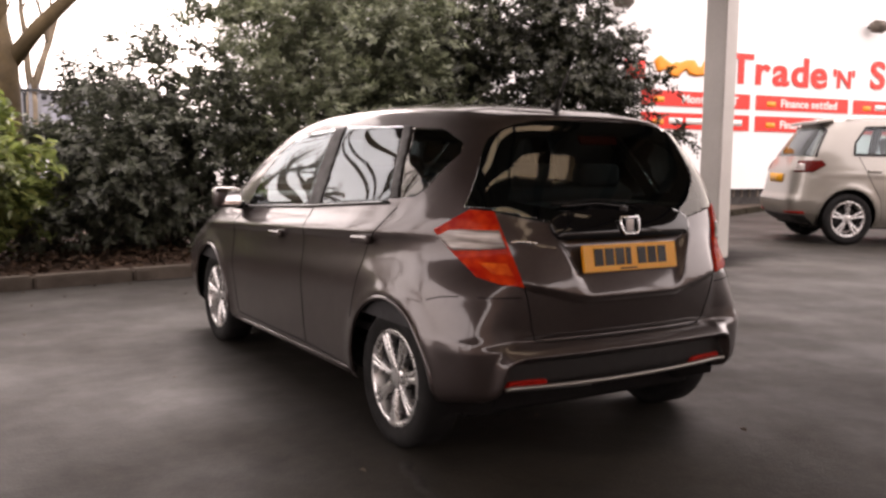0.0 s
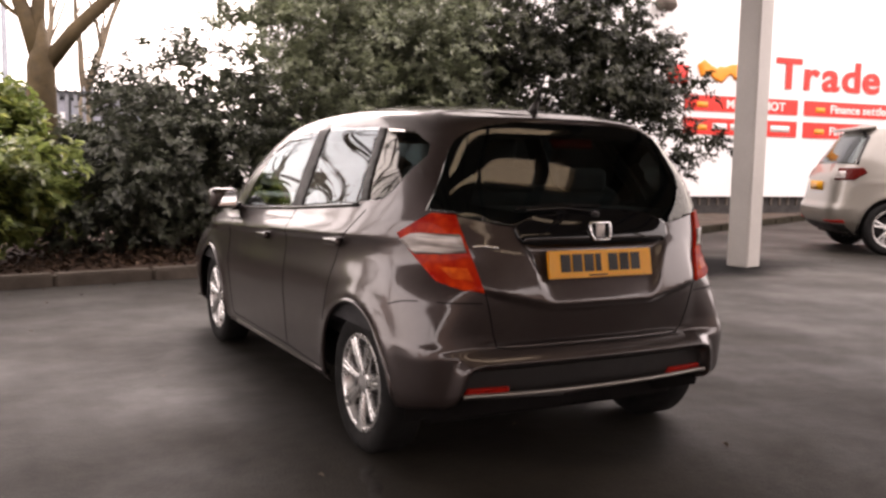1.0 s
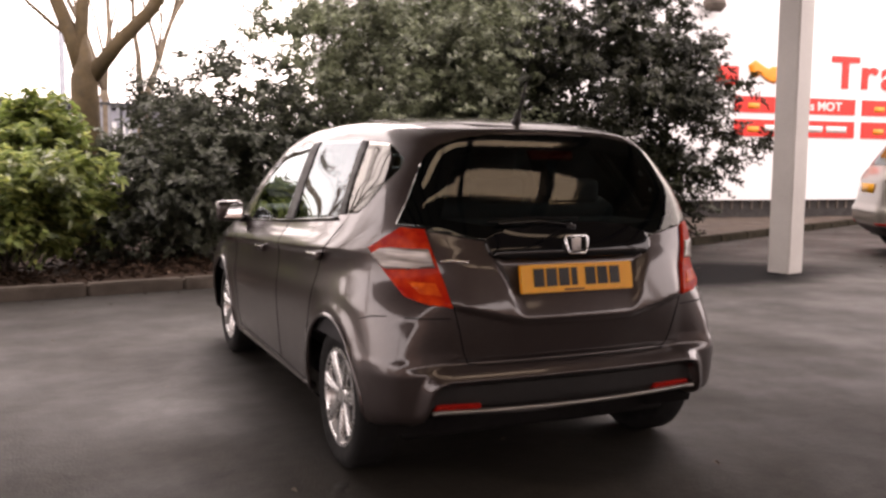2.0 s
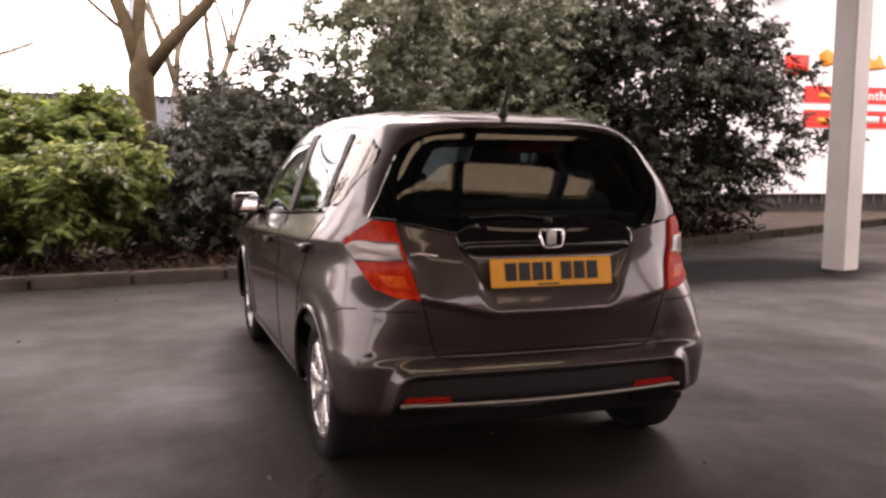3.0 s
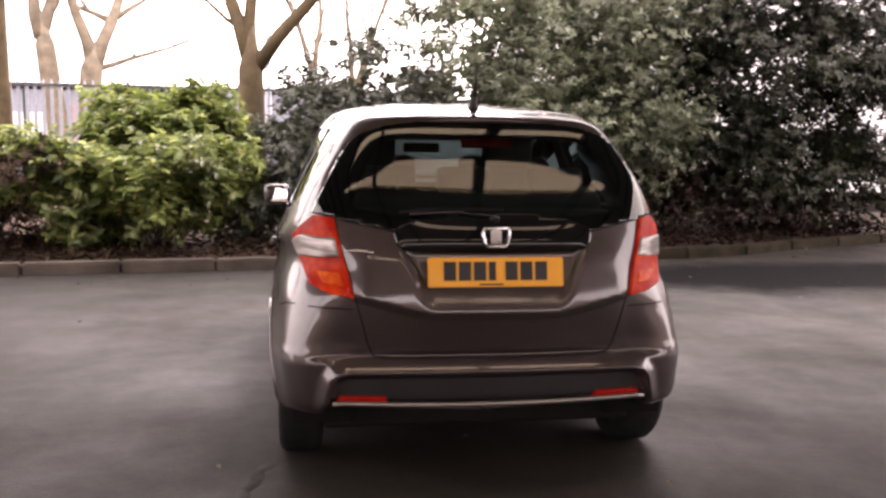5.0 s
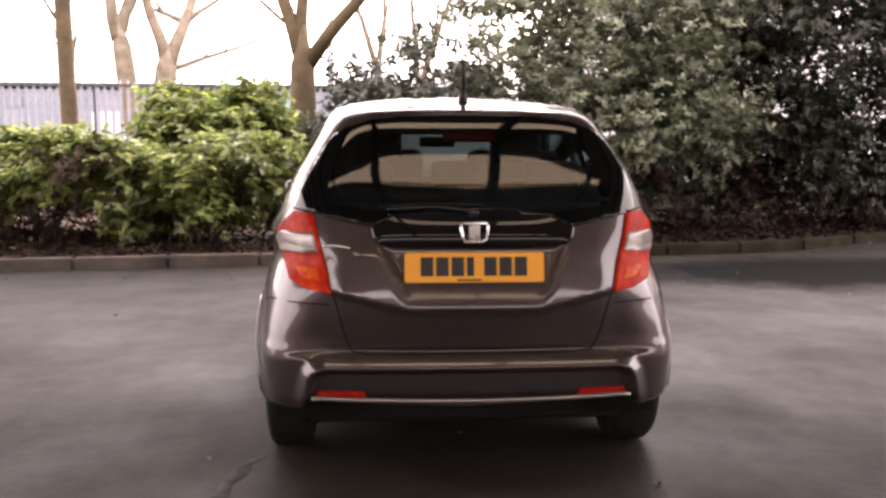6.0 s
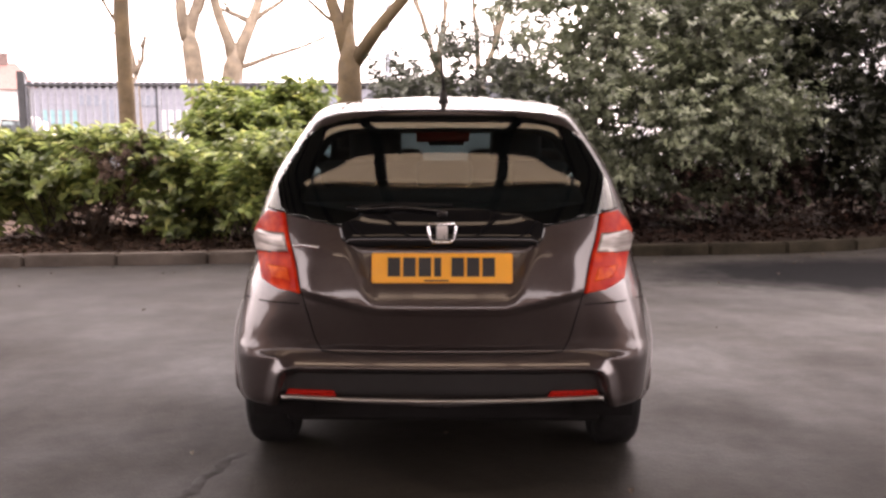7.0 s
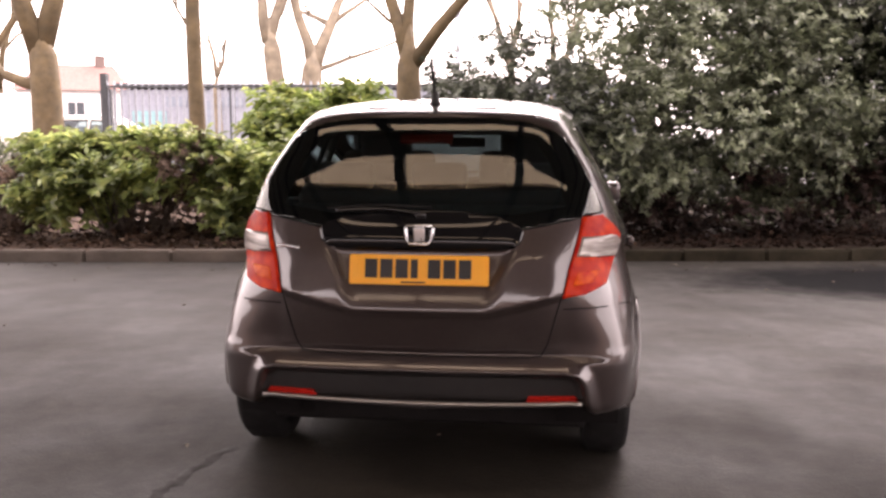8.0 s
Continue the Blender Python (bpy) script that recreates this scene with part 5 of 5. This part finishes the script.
    # sides: panes, pillars, handles, mirrors, sills, arches
    for sign, view in ((-1, LEFT), (1, RIGHT)):
        for name, outline_ in (("front_side_window", front_pane), ("rear_side_window", back_pane), ("quarter_window", quarter_pane)):
            ob = part(name, cover(base, outline_, view, 0.0, 0.004), CLEAR if name != "quarter_window" else TINTED, car)
            ob.visible_shadow = False
        for outline_ in ([(1.618, 0.998), (1.456, 1.008), (1.462, 1.394), (1.598, 1.388)], [(0.738, 1.070), (0.672, 1.075), (0.842, 1.386), (0.918, 1.392)]):
            part("window_pillar", cover(base, outline_, view, 0.004, 0.006), PLASTIC, car)
        for y, z in ((1.90, 0.83), (0.875, 0.885)):
            p, n = skin.side(y, z, sign)
            part("door_handle", soft_box((0.030, 0.17, 0.034), p + n * 0.018, 0.012, Matrix.Rotation(radians(-3), 4, "X")), PAINT, car)
        sill = tube([(sign * 0.812, 1.0 + 0.17 * k, 0.262 - 0.003 * k) for k in range(11)], 0.016, 8)
        part("sill", sill, PAINT, car)
        seal = skin.line([(2.60, 0.930), (1.6, 0.988), (0.74, 1.052)], lambda y, z: skin.side(y, z, sign), 0.008, 0.004)
        part("window_seal", seal, BLACK, car)
        mirror = new("door_mirror")
        mirror.parent = car
        mirror.matrix_basis = Matrix.Translation((sign * 0.880, 2.64, 0.985))
        shell_bm = soft_box((0.17, 0.12, 0.125), (0, 0.03, 0), 0.045)
        part("housing", shell_bm, PAINT, mirror)
        part("mirror_glass", soft_box((0.138, 0.012, 0.092), (0, -0.030, 0), 0.005, Matrix.Rotation(radians(sign * 19), 4, "Z") @ Matrix.Rotation(radians(-7), 4, "X")), CHROME, mirror, "mirror glass")
        part("arm", soft_box((0.12, 0.06, 0.05), (-sign * 0.11, 0.05, -0.05), 0.02), BLACK, mirror)
        for yc in (0.62, 3.12):
            well = lathe([(-0.26, 0.0), (-0.26, 0.362), (-0.02, 0.362)], 40)
            bmesh.ops.transform(well, matrix=Matrix.Translation((sign * 0.78, yc, 0.304)) @ Matrix.Diagonal((sign, 1, 1, 1)), verts=well.verts)
            bmesh.ops.bisect_plane(well, geom=list(well.verts) + list(well.edges) + list(well.faces), plane_co=(0, 0, 0.22), plane_no=(0, 0, -1), clear_outer=True)
            part("wheel_well", well, GAP, car)
            lip_pts = []
            for k in range(33):
                a = radians(-14 + 208 * k / 32)
                y, z = yc + 0.350 * math.cos(a), 0.304 + 0.350 * math.sin(a)
                if z > 0.23:
                    q, nn = skin.side(y, z, sign)
                    lip_pts.append(Vector((q.x, y, z)))
            part("arch_lip", tube(lip_pts, 0.011, 6), PAINT, car)
            alloy_wheel(car, (sign * 0.727, yc, 0.302), 0.302, 0.185, 0.205, 7, sign, 0.0145)

    ws = part("windscreen", cover(base, wind_screen, front_view, 0.0, 0.004), CLEAR, car)
    ws.visible_shadow = False

    # roof aerial
    p, n = skin.top(0, 0.575)
    aerial = new("aerial")
    aerial.parent = car
    part("base", tube([p, p + Vector((0, -0.01, 0.02)), p + Vector((0, -0.03, 0.055))], [0.026, 0.018, 0.009], 12), PLASTIC, aerial)
    part("rod", tube([p + Vector((0, -0.03, 0.05)), p + Vector((-0.006, -0.10, 0.175))], [0.0065, 0.005], 8), PLASTIC, aerial)

    # underside and silencer
    part("underbody", soft_box((1.28, 3.3, 0.16), (0, 1.95, 0.26), 0.03), GAP, car)
    part("rear_axle", tube([(-0.66, 0.62, 0.27), (0.66, 0.62, 0.27)], 0.045, 10), PLASTIC, car)
    part("silencer", lathe([(-0.20, 0.0), (-0.20, 0.075), (0.20, 0.075), (0.20, 0.0)], 20), GAP, car).matrix_basis = Matrix.Translation((0.30, 0.40, 0.27))

    # inside: floor, seats with head restraints, dashboard, steering wheel
    part("cabin_floor", box((1.5, 2.6, 0.04), (0, 1.6, 0.46)), FABRIC, car, smooth=False)
    for x in (-0.37, 0.37):
        seat = new("front_seat")
        seat.parent = car
        part("cushion", soft_box((0.50, 0.52, 0.16), (x, 2.02, 0.62), 0.06), FABRIC, seat)
        part("backrest", soft_box((0.50, 0.15, 0.66), (x, 1.68, 0.94), 0.06, Matrix.Rotation(radians(18), 4, "X")), FABRIC, seat)
        part("head_restraint", soft_box((0.27, 0.10, 0.19), (x, 1.53, 1.29), 0.045, Matrix.Rotation(radians(12), 4, "X")), FABRIC, seat)
    bench = new("rear_seat")
    bench.parent = car
    part("cushion", soft_box((1.26, 0.50, 0.16), (0, 1.20, 0.62), 0.06), FABRIC, bench)
    part("backrest", soft_box((1.28, 0.16, 0.56), (0, 0.86, 0.86), 0.06, Matrix.Rotation(radians(20), 4, "X")), FABRIC, bench)
    for x in (-0.42, 0.0, 0.42):
        part("head_restraint", soft_box((0.25, 0.10, 0.12), (x, 0.76, 1.165), 0.04), FABRIC, bench)
    part("parcel_shelf", soft_box((1.22, 0.46, 0.03), (0, 0.46, 1.03), 0.01), FABRIC, car)
    part("dashboard", soft_box((1.38, 0.55, 0.30), (0, 2.78, 0.86), 0.10), PLASTIC, car)
    ring = lathe([(0, 0.17), (0.014, 0.184), (0, 0.198), (-0.014, 0.184), (0, 0.17)], 36)
    part("steering_wheel", ring, PLASTIC, car).matrix_basis = Matrix.Translation((0.37, 2.42, 0.95)) @ Matrix.Rotation(radians(-65), 4, "X") @ Matrix.Rotation(radians(90), 4, "Y")
    part("inner_mirror", soft_box((0.22, 0.03, 0.06), (0, 2.28, 1.30), 0.015), PLASTIC, car)
    return car


hatchback()


def tall_hatchback(m, colour, label, full=True):
    """The higher car by the building, and the ones parked far off."""
    car = thing("parked_car", m, label, "car", "cars parked beyond")

    def shape(p):
        x, y, z = p[:, 0].copy(), p[:, 1].copy(), p[:, 2]
        for yc in (0.74, 3.36):
            r = np.hypot(y - yc, z - 0.32)
            x = x - 0.018 * np.exp(-((r - 0.385) / 0.04) ** 2) * (x < -0.6)
        x = x - 0.010 * np.exp(-((z - 0.86) / 0.02) ** 2) * (x < -0.6)
        y = y - np.where(y < 0.4, 0.03 * np.clip((0.60 - z) / 0.05, 0, 1) * np.clip((z - 0.34) / 0.05, 0, 1), 0)
        return np.stack([x, y, z], axis=1)

    base = shell([
        (0.760, 8.0, 0.20, 4.10, 0.24, 0.21, 0.21, 0.21, 0.22),
        (0.835, 8.0, 0.06, 4.18, 0.36, 0.35, 0.35, 0.35, 0.36),
        (0.868, 8.0, 0.03, 4.20, 0.52, 0.52, 0.52, 0.52, 0.52),
        (0.880, 6.5, 0.05, 4.17, 0.70, 0.70, 0.70, 0.70, 0.68),
        (0.868, 6.0, 0.08, 4.08, 0.88, 0.88, 0.88, 0.86, 0.82),
        (0.820, 5.4, 0.17, 3.30, 1.06, 1.06, 1.04, 1.02, 1.05),
        (0.745, 5.4, 0.32, 2.85, 1.27, 1.28, 1.27, 1.26, 1.27),
        (0.650, 5.4, 0.46, 2.50, 1.46, 1.47, 1.48, 1.46, 1.46),
        (0.560, 5.4, 0.52, 2.38, 1.53, 1.545, 1.555, 1.545, 1.53),
        (0.0, 5.4, 0.58, 2.28, 1.56, 1.575, 1.59, 1.575, 1.56)], (5, 6, 8, 6, 8, 6, 6, 4, 4), (170, 90), shape)
    skin = Skin(base)
    body = base.copy()
    panes = ([(2.75, 1.075), (2.35, 1.40), (1.75, 1.445), (1.74, 1.085)], [(1.64, 1.088), (1.65, 1.447), (0.98, 1.435), (0.83, 1.25), (0.80, 1.10)])
    glass_back = [(-0.66, 1.075), (-0.54, 1.39), (-0.45, 1.43), (0.45, 1.43), (0.54, 1.39), (0.66, 1.075)]
    for view in (LEFT, RIGHT):
        for yc in (0.74, 3.36):
            cut(body, ellipse(yc, 0.32, 0.365, 22), view)
    for view in (LEFT, RIGHT):
        for pane in panes:
            cut(body, pane, view)
    cut(body, [(x * 0.93, 1.25 + (z - 1.25) * 0.92) for x, z in glass_back], REAR)
    part("body", body, colour, car)
    part("rear_window", cover(base, glass_back, REAR, 0.004, 0.006), CLEAR, car, "dark rear window").visible_shadow = False
    for x in (-0.37, 0.37):
        part("front_seat", soft_box((0.48, 0.16, 0.80), (x, 1.85, 0.95), 0.06, Matrix.Rotation(radians(16), 4, "X")), FABRIC, car)
    for sign, view in ((-1, LEFT), (1, RIGHT)):
        for pane in panes:
            part("side_window", cover(base, pane, view, 0.002, 0.006), CLEAR, car).visible_shadow = False
            part("window_frame", skin.line(pane + pane[:1], lambda y, z: skin.side(y, z, sign), 0.016, 0.004, per=6), BLACK, car)
        part("rear_window_edge", skin.line([(sign * 0.68, 1.07), (sign * 0.555, 1.40), (sign * 0.44, 1.45)], skin.rear, 0.020, 0.004, per=8), BLACK, car)
        corner = CORNER_L if sign < 0 else CORNER_R
        tail = [Vector((sign * 0.85, 0.34, 0.97)), Vector((sign * 0.80, 0.32, 1.03)), Vector((sign * 0.56, 0.12, 1.02)), Vector((sign * 0.55, 0.11, 0.88)), Vector((sign * 0.80, 0.22, 0.88))]
        lamp = new("tail_lamp")
        lamp.parent = car
        part("lens", cover(base, [tuple(corner.flat(q)) for q in tail], corner, 0.010, 0.02), LAMP_DARK, lamp)
        inner = [Vector((sign * 0.68, 0.2, 0.90)), Vector((sign * 0.66, 0.2, 0.98)), Vector((sign * 0.55, 0.13, 0.98)), Vector((sign * 0.54, 0.13, 0.90))]
        part("clear_lens", cover(base, [tuple(corner.flat(q)) for q in inner], corner, 0.014, 0.01), LAMP_CLEAR, lamp)
        for y, z in ((2.0, 0.88), (1.05, 0.90)):
            p, n = skin.side(y, z, sign)
            part("door_handle", soft_box((0.03, 0.18, 0.035), p + n * 0.015, 0.012), colour, car)
        for pairs in ([(0.86, 1.08), (1.0, 0.80), (1.15, 0.55), (1.18, 0.30)], [(1.70, 1.08), (1.72, 0.30)], [(2.80, 1.06), (2.82, 0.30)]):
            part("panel_line", skin.line(pairs, lambda y, z: skin.side(y, z, sign), 0.004, -0.001, per=6), GAP, car)
        mirror = new("door_mirror")
        mirror.parent = car
        part("housing", soft_box((0.18, 0.12, 0.14), (sign * 0.95, 2.70, 1.10), 0.045), colour, mirror)
        for yc in (0.74, 3.36):
            well = lathe([(-0.26, 0.0), (-0.26, 0.39), (0.02, 0.39)], 32)
            bmesh.ops.transform(well, matrix=Matrix.Translation((sign * 0.80, yc, 0.32)) @ Matrix.Diagonal((sign, 1, 1, 1)), verts=well.verts)
            bmesh.ops.bisect_plane(well, geom=list(well.verts) + list(well.edges) + list(well.faces), plane_co=(0, 0, 0.24), plane_no=(0, 0, -1), clear_outer=True)
            part("wheel_well", well, GAP, car)
            alloy_wheel(car, (sign * 0.762, yc, 0.315), 0.315, 0.20, 0.215, 5, sign, 0.03)
        part("bumper_reflector", cover(base, [(sign * 0.74, 0.40), (sign * 0.45, 0.39), (sign * 0.45, 0.365), (sign * 0.74, 0.37)], REAR, 0.008, 0.01), LAMP_DEEP, car)
    part("lower_bumper", cover(base, [(-0.72, 0.35), (0.72, 0.35), (0.68, 0.25), (-0.68, 0.25)], REAR, 0.004, 0.01), PLASTIC, car)
    p, n = skin.rear(0, 0.80)
    part("number_plate", box((0.52, 0.012, 0.111), p - Vector((0, 0.012, 0)), 0.003), PLATE, car, "yellow plate")
    part("roof_spoiler", soft_box((1.08, 0.22, 0.04), (0, 0.50, 1.515), 0.016, Matrix.Rotation(radians(8), 4, "X")), colour, car)
    part("underbody", soft_box((1.36, 3.6, 0.16), (0, 2.1, 0.27), 0.03), GAP, car)
    for sign in (-1, 1):
        part("roof_rail", skin.line([(sign * 0.56, 0.75), (sign * 0.57, 1.5), (sign * 0.56, 2.2)], skin.top, 0.014, 0.02), CHROME, car)
    return car


def heading(x, y, bearing):
    """A car's rear middle at (x, y), its nose to the bearing, in degrees from y towards x."""
    return Matrix.Translation((x, y, 0)) @ Matrix.Rotation(radians(-bearing), 4, "Z")


SILVER_CAR = tall_hatchback(heading(9.12, 6.62, 124) @ Matrix.Diagonal((1.11, 1.11, 1.20, 1)), SILVER_PAINT, "tall silver five-door car parked by the white building")
for m in (heading(-15.5, 24, 80),):
    tagged(copy_thing(SILVER_CAR, m), "pale car parked far behind the fence")
